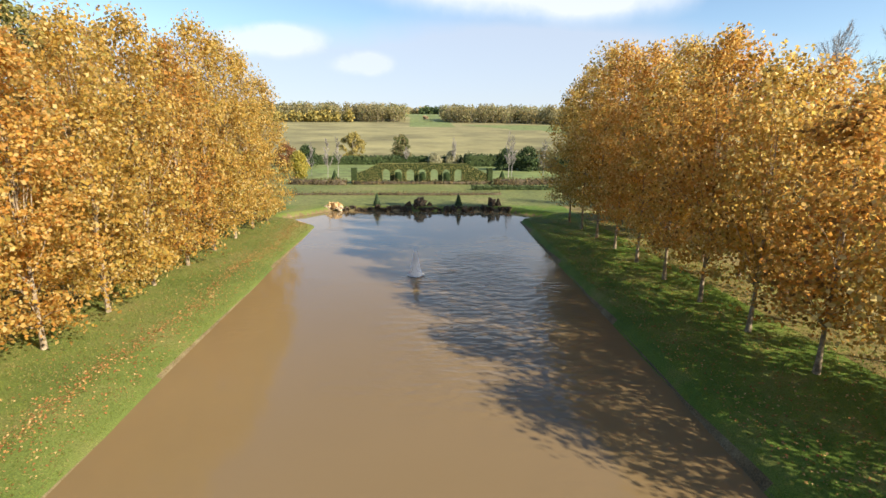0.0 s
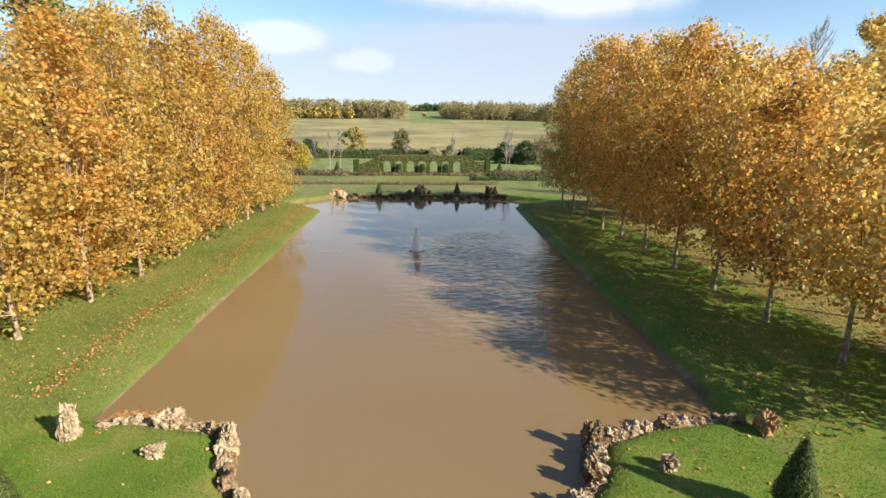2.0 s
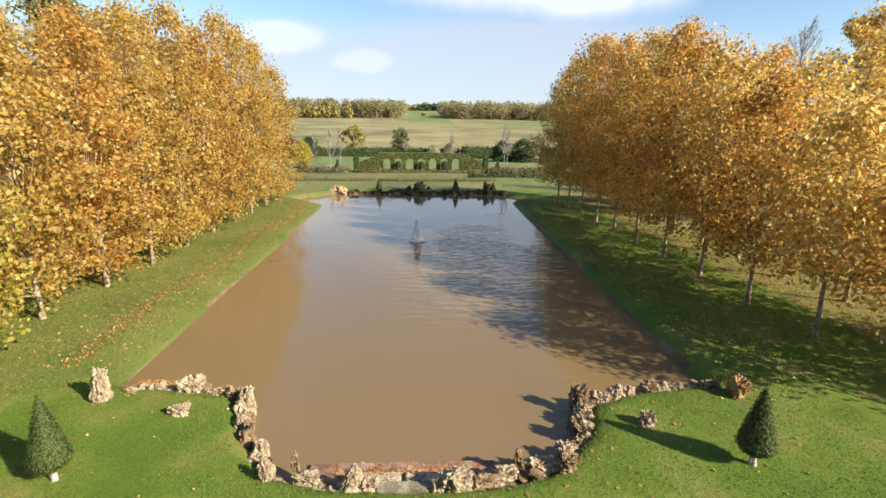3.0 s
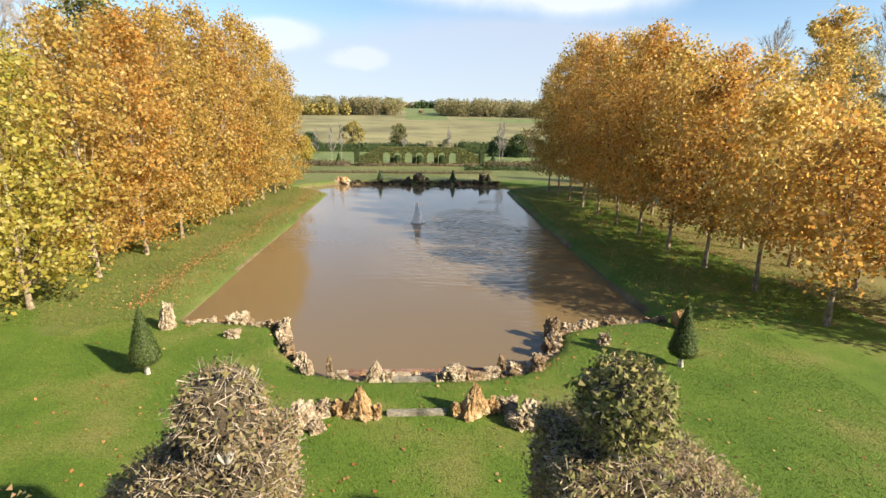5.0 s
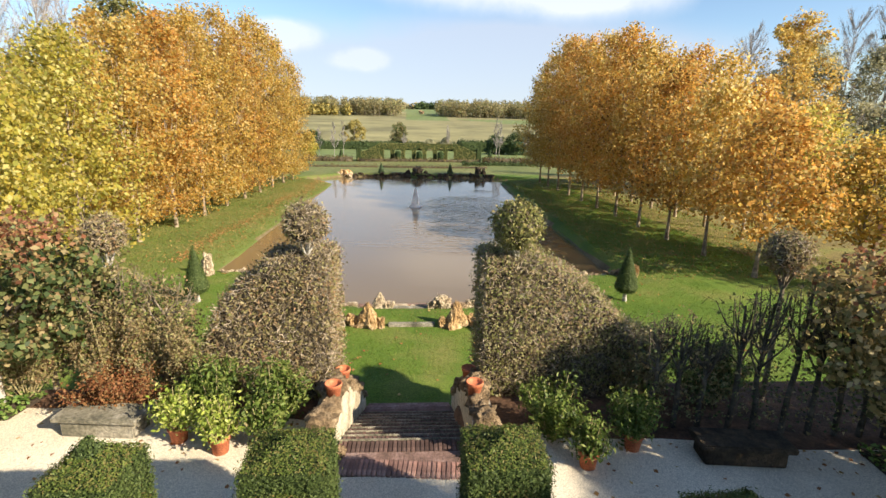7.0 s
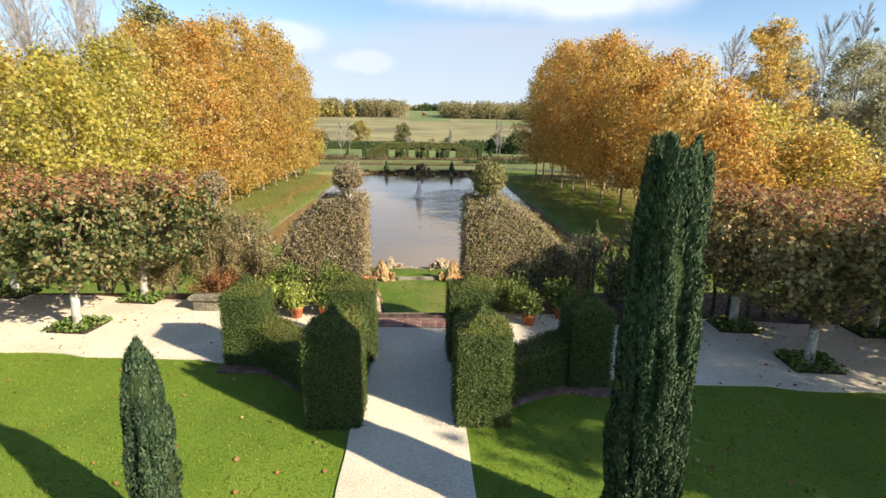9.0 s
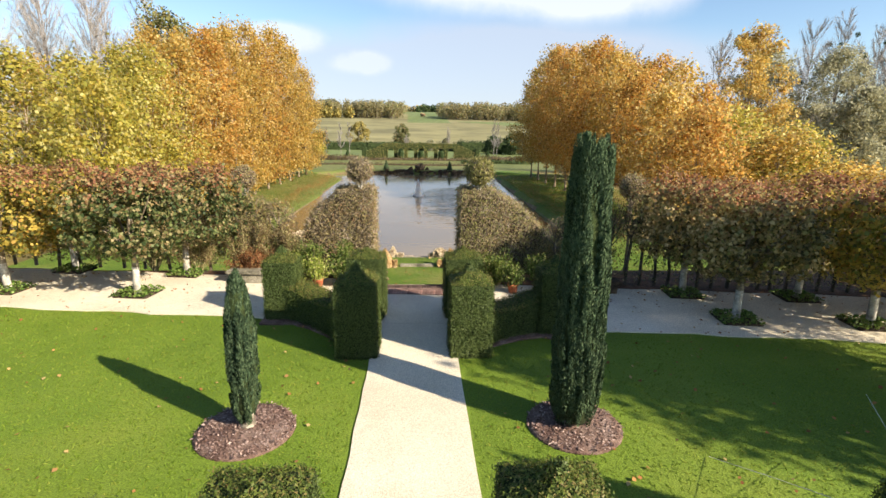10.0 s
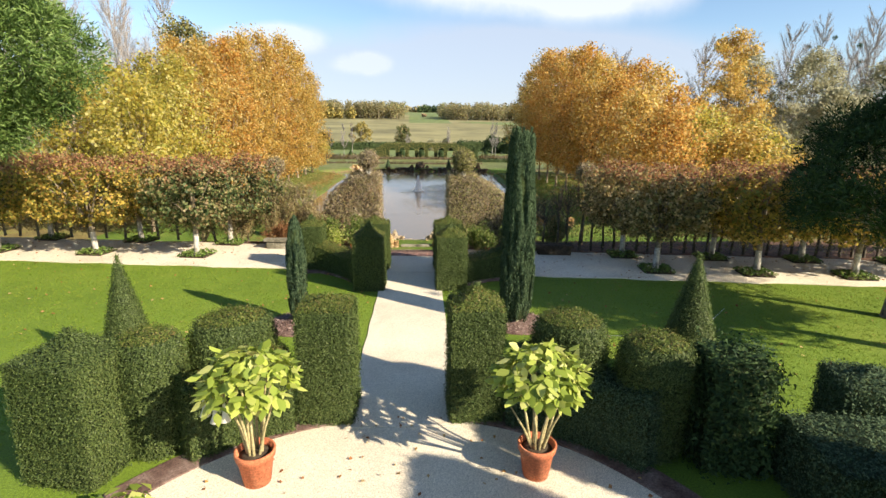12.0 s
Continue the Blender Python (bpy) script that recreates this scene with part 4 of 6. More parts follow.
# ---- the linden walk ----
def linden(u, v, lower, upper, seed, label, square=1.5, trunk_mat=LIMED_BARK, n=9000, power=4.0):
    x, y = alley(u, v)
    ob = thing("linden_tree", pose(x, y, 0.0, 0, 0, math.degrees(ALLEY)), label, "tree", "lindens along the gravel walk")
    g = np.random.default_rng(seed)
    t = [(np.array([0.03 * math.sin(4 * s + seed), 0.02 * math.sin(3 * s), 2.4 * s]), 0.1 - 0.035 * s) for s in np.linspace(0, 1, 10)]
    arms = [[((0, 0, 1.15), 0.045), ((math.cos(w) * 0.5, math.sin(w) * 0.45, 1.6 + 0.2 * (i % 3)), 0.03), ((math.cos(w) * 1.15, math.sin(w) * 0.95, 2.0 + 0.4 * (i % 3)), 0.01)] for i, w in enumerate(np.linspace(0, 2 * math.pi, 13)[:-1])]
    vv, ff = tubes([t[:4]], 9)
    link_mesh("trunk", vv, ff, trunk_mat, ob, "limewashed lower trunk", smooth=True)
    vv, ff = tubes([t[3:]], 9)
    link_mesh("upper_trunk", vv, ff, TWIG, ob, smooth=True)
    vv, ff = tubes(arms, 5)
    link_mesh("branching", vv, ff, TWIG, ob, smooth=True)
    # tufts of leaves fill a clipped outline, thickest near its skin
    k = 420
    c = g.uniform(-1, 1, (k * 6, 3))
    c = c[(np.abs(c) ** power).sum(1) < 1.1]
    c = c[(np.abs(c) ** power).sum(1) > 0.12][:k]
    pick = g.integers(0, len(c), n)
    d = unit(g.normal(size=(n, 3)))
    p = c[pick] * np.array([square, 1.2, 1.12]) + d * (0.2 * g.random((n, 1)) ** 0.5) * g.uniform(0.6, 1.3, len(c))[pick][:, None] + np.array([0, 0, 2.24])
    p[:, 2] += 0.1 * np.sin(p[:, 0] * 3 + seed) * (c[pick, 2] > 0.4)
    out = unit(0.7 * d + 0.8 * unit(c[pick] ** 3) + np.array([0, 0, 0.2]))
    high = p[:, 2] + 0.25 * g.normal(size=len(p)) > 2.95
    leaves("crown", p[~high], out[~high], 0.105, lower, ob, loose=0.6, width=0.8, seed=seed)
    leaves("crown_top", p[high], out[high], 0.09, upper, ob, "reddening top growth", loose=0.7, width=0.75, seed=seed + 1)
    return ob


def ground_cover(u, v, seed):
    x, y = alley(u, v)
    ob = thing("planting_square", pose(x, y, 0.02, 0, 0, math.degrees(ALLEY)), "low square of green ground cover round a linden trunk", "plants", "ground cover squares")
    part("soil", box_bm(-0.46, 0.46, -0.38, 0.38, -0.02, 0.05, 0.02), SOIL, ob)
    g = np.random.default_rng(seed)
    q = g.uniform(-1, 1, (420, 2))
    p = np.c_[q[:, 0] * 0.5, q[:, 1] * 0.42, 0.03 + (0.05 + 0.13 * g.random(420)) * (1 - 0.6 * (np.abs(q).max(1)) ** 4)]
    leaves("leaves", p, np.tile([0, 0, 1.0], (420, 1)), 0.085, GROUNDCOVER, ob, loose=0.6, width=0.75, seed=seed)


for i, (u, v, a, b, text) in enumerate((
        (-7.75, 1.3, LINDEN_GREEN, LINDEN_RUST, "clipped linden with dark green leaves"), (-11.45, 1.2, LINDEN_TURN, LINDEN_RUST, "clipped linden turning yellow below a rusty top"),
        (-15.1, 1.2, LINDEN_TURN, LINDEN_RUST, "clipped linden turning yellow below a rusty top"), (-18.8, 1.2, LINDEN_TURN, LINDEN_RUST, "clipped linden turning yellow below a rusty top"),
        (-7.5, 3.25, LINDEN_GREEN, LINDEN_RUST, "clipped linden with dark green leaves"), (-11.2, 3.25, LINDEN_TURN, LINDEN_RUST, "clipped linden turning rusty"),
        (-14.9, 3.25, LINDEN_TURN, LINDEN_RUST, "clipped linden turning rusty"), (-18.6, 3.25, LINDEN_TURN, LINDEN_RUST, "clipped linden turning rusty"),
        (7.85, 1.0, LINDEN_BROWN, LINDEN_RUST, "clipped linden with brown and green leaves"), (10.9, 0.95, LINDEN_TURN, LINDEN_RUST, "clipped linden turning yellow below a rusty top"),
        (13.9, 0.9, LINDEN_TURN, LINDEN_RUST, "clipped linden turning yellow below a rusty top"), (16.9, 0.9, LINDEN_BROWN, LINDEN_RUST, "clipped linden turning rusty"),
        (7.3, 2.9, LINDEN_BROWN, LINDEN_RUST, "clipped linden with brown and green leaves"), (10.4, 2.9, LINDEN_TURN, LINDEN_RUST, "clipped linden turning rusty"),
        (13.5, 2.9, LINDEN_BROWN, LINDEN_RUST, "clipped linden turning rusty"), (16.6, 2.9, LINDEN_BROWN, LINDEN_RUST, "clipped linden turning rusty"))):
    linden(u, v, a, b, 200 + i * 3, text, (1.6 if i == 0 else 1.8) if u < 0 else 1.5, power=2.6 if i in (0, 8) else 3.6)
    ground_cover(u, v, 300 + i)


# ---- hornbeam hedges and standard balls behind the walk ----
def twig_fuzz(name, p, out, length, material, parent, seed):
    """Short bare twigs standing out of a hedge."""
    g = np.random.default_rng(seed)
    n = len(p)
    d = unit(out + 0.7 * g.normal(size=(n, 3)))
    s = unit(np.cross(d, g.normal(size=(n, 3)))) * 0.006
    l = (length * g.uniform(0.5, 1.3, n))[:, None]
    v = np.stack([p - d * l * 0.4 - s, p - d * l * 0.4 + s, p + d * l * 0.6], 1).reshape(-1, 3)
    return link_mesh(name, v, np.arange(3 * n).reshape(-1, 3), material, parent)


def profile_hedge(name, tops, y0, y1, z0, label, group, seed, leaf_mat=HORNBEAM, dens=1000, leaf=0.05):
    """A hedge slab between two lines with a shaped top: tops is a list of (x, top)."""
    bm = bmesh.new()
    rows = []
    for x, t in tops:
        rows.append([bm.verts.new((x, y, z)) for y, z in ((y0 + 0.06, z0), (y0, (z0 + t) / 2), (y0, t - 0.1), (y0 + 0.1, t), ((y0 + y1) / 2, t + 0.02), (y1 - 0.1, t), (y1, t - 0.1), (y1, (z0 + t) / 2), (y1, z0))])
    for a, b in zip(rows, rows[1:]):
        for i in range(8):
            bm.faces.new((a[i], b[i], b[i + 1], a[i + 1]))
    bm.faces.new(rows[0])
    bm.faces.new(reversed(rows[-1]))
    bmesh.ops.recalc_face_normals(bm, faces=bm.faces[:])
    bm.normal_update()
    p, nrm = sample_surface(bm, int(surface_area(bm) * 330), seed + 9)
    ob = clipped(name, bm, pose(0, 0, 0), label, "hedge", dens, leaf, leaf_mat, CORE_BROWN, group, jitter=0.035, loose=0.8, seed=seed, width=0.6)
    twig_fuzz("twig_mass", p - nrm * 0.02, nrm * 0.1, 0.36, HEDGE_TWIG, ob, seed)
    return ob


for s in (-1, 1):
    if s > 0:
        tops = list(zip([1.42, 1.9, 2.5, 2.62, 3.1, 3.5, 3.9, 4.3, 4.9], [2.68, 2.68, 2.64, 2.5, 2.28, 1.95, 1.55, 1.2, 0.95]))
    else:
        tops = list(zip([-1.36, -1.9, -2.48, -2.58, -2.85, -3.15, -3.4, -3.55], [2.68, 2.68, 2.64, 2.38, 2.22, 1.98, 1.62, 1.2]))
    profile_hedge("hornbeam_hedge", tops if s > 0 else tops[::-1], 18.95, 20.15, -1.2, "tall browning hornbeam hedge with a swept-down shoulder", "hornbeam hedges at the steps", 400 + s, HORNBEAM if s < 0 else HORNBEAM_GREEN)


def standard_ball(x, y, z, r, stem, label, seed, leaf_mat, dens=900, bark=LIMED_BARK):
    prof = [(r * math.sin(a), stem + r - r * math.cos(a)) for a in np.linspace(0.08, math.pi - 0.05, 11)]
    bm = lathe(prof, 18)
    bm.normal_update()
    p, nrm = sample_surface(bm, 700, seed)
    ob = clipped("standard_ball_tree", bm, pose(x, y, z), label, "tree", dens, 0.055, leaf_mat, CORE_BROWN, "ball-headed hornbeams", jitter=0.03, loose=0.9, seed=seed, width=0.65)
    arms = [[((0, 0, max(stem * 0.6, stem - 0.35)), 0.022), ((math.cos(w) * r * 0.5, math.sin(w) * r * 0.5, stem + r * 0.3), 0.02), ((math.cos(w) * r * 0.85, math.sin(w) * r * 0.85, stem + r), 0.01)] for w in (0.3, 1.6, 2.8, 4.1, 5.3)]
    v, f = tubes([[((0, 0, -0.1), 0.05), ((0.02, 0, stem * 0.5), 0.042), ((0, 0, stem + r), 0.03)]] + arms, 7)
    link_mesh("stem", v, f, bark, ob, smooth=True)
    twig_fuzz("twig_mass", p, nrm * 0.6, 0.26, HEDGE_TWIG, ob, seed)
    return ob


standard_ball(-1.75, 19.2, 2.3, 0.37, 0.58, "ball-headed hornbeam rising from a hedge, half bare", 411, HORNBEAM, 620)
standard_ball(1.98, 19.15, 2.3, 0.4, 0.55, "ball-headed hornbeam rising from a hedge, olive green", 412, HEDGE_OLIVE, 1900)
standard_ball(-5.45, 19.6, -0.05, 0.34, 2.65, "ball-headed hornbeam on a clear stem behind the hedge", 413, HORNBEAM, 1000)
standard_ball(6.75, 18.75, 0.0, 0.36, 2.5, "ball-headed hornbeam on a clear stem behind the hedge", 414, HORNBEAM, 1000, TWIG)

# row of fan-trained hornbeams behind each half of the walk
for s in (-1, 1):
    ob = thing("hornbeam_row", pose(0, 0, 0), "thin hornbeam hedge on a row of bare dark stems" if s > 0 else "leafy hornbeam hedge on a row of bare stems", "hedge", "hornbeam rows behind the walk")
    g = np.random.default_rng(430 + s)
    stems, lp, lo, tp, to = [], [], [], [], []
    for k in range(46 if s > 0 else 27):
        u = 3.75 + 0.43 * k + g.uniform(-0.05, 0.05) if s > 0 else -(4.9 + 0.76 * k + g.uniform(-0.12, 0.12))
        x, y = alley(u, 3.75 if s > 0 else 4.1)
        if s > 0:
            h = 2.0 + 0.12 * math.sin(k * 2.2) if k < 3 else 2.5 + 0.16 * math.sin((k - 3) * math.pi / 4)
        else:
            h = 2.3 + 0.2 * math.sin(k * 1.3)
        wide = 0.42 if s > 0 else 0.62
        fork = np.array([x + g.normal(0, 0.04), y, h * g.uniform(0.34, 0.46)])
        stems.append([((x, y, -0.1), 0.055), ((x + g.normal(0, 0.03), y, fork[2] * 0.5), 0.047), (fork, 0.042), (fork + np.array([g.normal(0, 0.05), 0, (h - fork[2]) * 0.8]), 0.015)])
        for b in range(12):
            a = math.pi * (b + 0.5) / 12 + g.uniform(-0.12, 0.12)
            rise = fork[2] + (h * 0.75 - fork[2]) * g.random() * 0.8
            root = np.array([fork[0], y, rise])
            tip = root + np.array([math.cos(a) * wide, g.normal(0, 0.14), (h - rise) * (0.3 + 0.68 * math.sin(a) ** 0.7)])
            mid = root + (tip - root) * 0.5 + np.array([math.cos(a) * 0.09, g.normal(0, 0.04), -0.06])
            stems.append([(root, 0.02), (mid, 0.014), (tip, 0.005)])
            m_ = 16
            tp.append(mid + (tip - mid) * g.random((m_, 1)) + g.normal(0, 0.06, (m_, 3)))
            to.append(np.tile(unit(tip - root) * 0.8, (m_, 1)))
        n = 330 if s > 0 else 1700
        a, rr = g.uniform(0, 2 * math.pi, n), g.random(n) ** 0.4
        lp.append(np.c_[x + np.cos(a) * rr * wide, y + g.normal(0, 0.16, n), np.maximum(0.06, h * 0.53 + np.sin(a) * rr * h * 0.48)])
        lo.append(unit(g.normal(size=(n, 3)) + np.array([0, -0.6, 0.4])))
    v, f = tubes(stems, 5)
    link_mesh("stemwork", v, f, TWIG if s < 0 else DARK_TWIG, ob, smooth=True)
    at_ = np.concatenate(tp)
    twig_fuzz("twig_mass", at_, np.concatenate(to), 0.26, TWIG if s < 0 else DARK_TWIG, ob, 450 + s)
    leaves("foliage", np.concatenate(lp), np.concatenate(lo), 0.055, LINDEN_GREEN if s > 0 else HORNBEAM, ob, width=0.75, seed=440 + s, needle=True)


# ---- the steps down to the pond lawn ----
STEPS, RISE, GO = 13, 2.1 / 13, 0.355
stairs = thing("stairs", pose(0, 0, 0), "worn brick steps leading down from the gravel walk to the lawn", "stairs", kind="structure")
brick_bm = box_bm(-0.031, 0.031, -0.105, 0.105, -0.035, 0.035, 0.006)
brick_me = bpy.data.meshes.new("brick")
brick_bm.to_mesh(brick_me)
brick_bm.free()
brick_me.materials.append(PALE_BRICK)
dark_me = brick_me.copy()
dark_me.materials[0] = DARK_BRICK
g = np.random.default_rng(7)
for k in range(STEPS):
    y0, top = 17.3 + GO * k, 0.02 - RISE * k
    bm = box_bm(-1.04, 1.04, y0 - 0.02, y0 + GO + 0.05, top - 0.4, top - 0.03, 0.01)
    part("step", bm, MOSSY_BRICK, stairs)
part("step", box_bm(-1.08, 1.08, 16.86, 17.31, -0.3, 0.036, 0.01), BRICK, stairs)
for k in range(9):
    y0, top = 17.3 + GO * k, 0.02 - RISE * k
    for i in range(29):
        ob = new("brick", dark_me)
        ob.parent = stairs
        ob.matrix_basis = pose(-1.0 + 0.0715 * i, y0 + 0.16 + g.normal(0, 0.004), top - 0.02 + g.normal(0, 0.003), 0, 0, g.normal(0, 0.8)) @ Matrix.Diagonal((1, 1.4, 1, 1))
    part("nosing", box_bm(-1.03, 1.03, y0 + 0.31, y0 + 0.362, top - 0.06, top + 0.018, 0.012), BENCH_STONE, stairs)
for k in range(9, STEPS):
    y0, top = 17.3 + GO * k, 0.02 - RISE * k
    part("tread", box_bm(-1.02, 1.02, y0 + 0.22, y0 + 0.35, top - 0.04, top + 0.024, 0.012), PALE_BRICK, stairs)
for i in range(30):
    ob = new("brick", brick_me)
    ob.parent = stairs
    ob.matrix_basis = pose(-1.05 + 0.0715 * i, 17.0 - 0.006 * i + g.normal(0, 0.004), 0.014 + g.normal(0, 0.003), 0, 0, -5 + g.normal(0, 0.8)) @ Matrix.Diagonal((1, 1.75, 1, 1))


def rock_bm(w, d, h, seed, lumps=0.25, sub=4):
    """A pitted rock: a noise-worn block with ledges and hollows, its foot in the ground."""
    bm = bmesh.new()
    bmesh.ops.create_icosphere(bm, subdivisions=sub, radius=1.0)
    o = Vector((seed * 3.17, seed * 1.31, seed * 0.77))
    for v in bm.verts:
        c = v.co.copy()
        n1 = noise.noise(c * 1.2 + o)
        n2 = abs(noise.noise(c * 2.4 + o * 2))
        n3 = abs(noise.noise(c * 5.5 + o))
        pit = max(0.0, noise.noise(c * 3.6 + o * 3) - 0.22)
        n4 = abs(noise.noise(c * 11 + o))
        ridge = 1 - 2 * abs(noise.noise(c * 4.2 + o * 1.5))
        r = 1 + lumps * (1.5 * n1 - 1.7 * n2 - 1.5 * n3 - 1.4 * n4 - 2.8 * pit + 0.55 * ridge) + 0.16
        boxy = Vector([math.copysign(abs(a) ** 0.72, a) for a in c])
        v.co = Vector((boxy.x * w / 2 * r, boxy.y * d / 2 * r, h * 0.5 + boxy.z * h * 0.55 * r - 0.05 * h))
        if v.co.z < 0:
            v.co.z *= 0.3
    return bm


def spire_bm(w, d, h, seed):
    bm = rock_bm(w, d, h, seed, 0.22)
    for v in bm.verts:
        k = 1 - 0.72 * max(0.0, min(1.0, v.co.z / h)) ** 0.9
        v.co.x = v.co.x * k + 0.05 * w * v.co.z / h
        v.co.y *= k
    return bm


ROCK_GROUP = "rocks along the pond edge"


def rock(x, y, z, w, d, h, seed, mat=STONE, turn=0.0, spire=False, label="weathered pitted rock at the pond edge", group=ROCK_GROUP):
    bm = spire_bm(w, d, h, seed) if spire else rock_bm(w, d, h, seed, 0.34, 4 if y < 60 else 3)
    ob = part("rock", bm, mat)
    ob.matrix_basis = pose(x, y, z - 0.06, 0, 0, turn)
    return tagged(ob, label, "rock", group)


# rock walls beside the steps, with plant pots on them
for s in (-1, 1):
    wall = thing("stair_wall", pose(0, 0, 0), "low rendered wall capped with rough rocks beside the steps", "wall", "walls beside the steps", "structure")
    bm = bmesh.new()
    prof = [(17.2, -0.5), (17.2, 0.52), (18.6, 0.45), (20.2, -0.5), (21.6, -1.5), (21.9, -2.3), (17.2, -2.3)]
    a = [bm.verts.new((s * 1.06, y, z)) for y, z in prof]
    b = [bm.verts.new((s * 1.42, y, z)) for y, z in prof]
    bm.faces.new(a)
    bm.faces.new(reversed(b))
    for i in range(len(prof)):
        bm.faces.new((a[i], b[i], b[(i + 1) % len(prof)], a[(i + 1) % len(prof)]))
    bmesh.ops.recalc_face_normals(bm, faces=bm.faces[:])
    part("wall_face", bm, PLASTER, wall)
    for i in range(16):
        t = i / 15
        y = 17.25 + 4.4 * t
        z = float(np.interp(y, [17.2, 18.6, 20.2, 21.6], [0.5, 0.43, -0.52, -1.52]))
        ob = part("rock", rock_bm(0.42, 0.36, 0.26 + 0.1 * (i % 3 == 0), 40 * s + i, 0.35, 3), STONE, wall, "", True)
        ob.matrix_basis = pose(s * (1.24 + 0.04 * math.sin(i * 2.2)), y, z - 0.06, 0, 0, i * 47)
    for i, (dx, dz) in enumerate(((0.27, -0.03), (0.24, 0.24), (-0.2, -0.06))):
        ob = part("rock", rock_bm(0.24, 0.3, 0.3, 70 * s + i, 0.35, 3), STONE, wall)
        ob.matrix_basis = pose(s * (1.22 + dx), 17.2, dz, 0, 0, i * 90)
    flower_pot("empty_pot", pose(s * 1.16, 18.0, 0.54), 0.145, 0.3, "empty terracotta pot on the wall beside the steps", "pots beside the steps", False)
    flower_pot("empty_pot", pose(s * 1.2, 19.25, 0.15), 0.145, 0.3, "empty terracotta pot on the wall beside the steps", "pots beside the steps", False)


# ---- benches and shrubs at the walk ----
def stone_bench(x, y, turn, w, label, mat=BENCH_STONE):
    ob = thing("stone_bench", pose(x, y, 0.02, 0, 0, turn), label, "bench", "stone benches")
    part("seat", box_bm(-w / 2, w / 2, -0.26, 0.26, 0.27, 0.37, 0.025), mat, ob)
    part("block", box_bm(-w / 2 + 0.1, w / 2 - 0.1, -0.2, 0.22, 0.0, 0.27, 0.02), mat, ob)
    return ob


stone_bench(-4.85, 18.0, -5, 1.4, "mossy stone slab bench beside the hedge")
# Darker stone than its pair, so the hedge's shade is painted on.
stone_bench(5.15, 17.0, -6, 1.4, "stone slab bench coloured dark for the hedge's shadow", DARK_STONE)


def loose_shrub(x, y, z, w, h, n, leaf, mat, label, group, seed, thin=0.35, potted=False):
    ob = thing("potted_shrub" if potted else "shrub", pose(x, y, z), label, "shrub", group)
    g = np.random.default_rng(seed)
    base = 0.0
    if potted:
        r, ph = 0.16, 0.28
        part("pot", lathe([(r * 0.7, 0), (r * 0.9, ph * 0.8), (r, ph * 0.82), (r, ph), (r * 0.86, ph), (r * 0.8, ph * 0.85), (0.01, ph * 0.85)], 18), TERRACOTTA, ob, smooth=True)
        base = 0.2
    stems, P, O = [], [], []
    k = 26
    for i in range(k):
        a, d = g.uniform(0, 2 * math.pi), g.random() ** 0.6 * w / 2
        tip = np.array([math.cos(a) * d, math.sin(a) * d, base + h * g.uniform(0.65, 1.0) * (1 - 0.35 * (2 * d / w) ** 2)])
        root = np.array([math.cos(a) * 0.06, math.sin(a) * 0.06, base])
        stems.append([(root, 0.014), ((root + tip) / 2 + np.array([0, 0, -0.03]), 0.01), (tip, 0.004)])
        m_ = n // k
        t = 0.3 + 0.7 * g.random(m_)
        P.append(root + (tip - root) * t[:, None] + g.normal(0, 0.07, (m_, 3)))
        O.append(unit(g.normal(size=(m_, 3)) + np.array([math.cos(a), math.sin(a), 0.8])))
    v, f = tubes(stems, 5)
    link_mesh("stemwork", v, f, GREEN_STEM, ob, smooth=True)
    leaves("leaves", np.concatenate(P), np.concatenate(O), leaf, mat, ob, width=thin, seed=seed, needle=n > 3000)
    return ob


SH = "shrubs beside the steps"
loose_shrub(-2.1, 18.0, 0.02, 1.15, 1.35, 2900, 0.095, SHRUB_LEAF, "leafy green oleander beside the steps", SH, 501)
loose_shrub(-3.2, 18.25, 0.02, 1.2, 1.25, 2800, 0.095, SHRUB_LEAF, "leafy green oleander beside a bench", SH, 502)
loose_shrub(-3.55, 17.7, 0.02, 0.75, 0.75, 1300, 0.075, LIME_LEAF, "small yellow-green shrub in a terracotta pot", SH, 503, 0.5, True)
loose_shrub(-2.8, 17.4, 0.02, 0.85, 0.75, 1400, 0.075, LIME_LEAF, "small yellow shrub in a pale pot", SH, 504, 0.5, True)
loose_shrub(-2.15, 17.5, 0.02, 0.8, 0.7, 1300, 0.08, SHRUB_LEAF, "small leafy shrub in a pot", SH, 505, 0.45, True)
loose_shrub(2.4, 17.6, 0.02, 1.2, 1.2, 2800, 0.095, SHRUB_LEAF, "leafy green oleander beside the steps", SH, 506)
loose_shrub(3.6, 17.3, 0.02, 0.9, 0.9, 1900, 0.085, SHRUB_LEAF, "leafy green shrub in a terracotta pot", SH, 507, 0.4, True)
loose_shrub(2.75, 16.9, 0.02, 0.7, 0.6, 1200, 0.08, SHRUB_LEAF, "small dark shrub in a pot", SH, 508, 0.4, True)
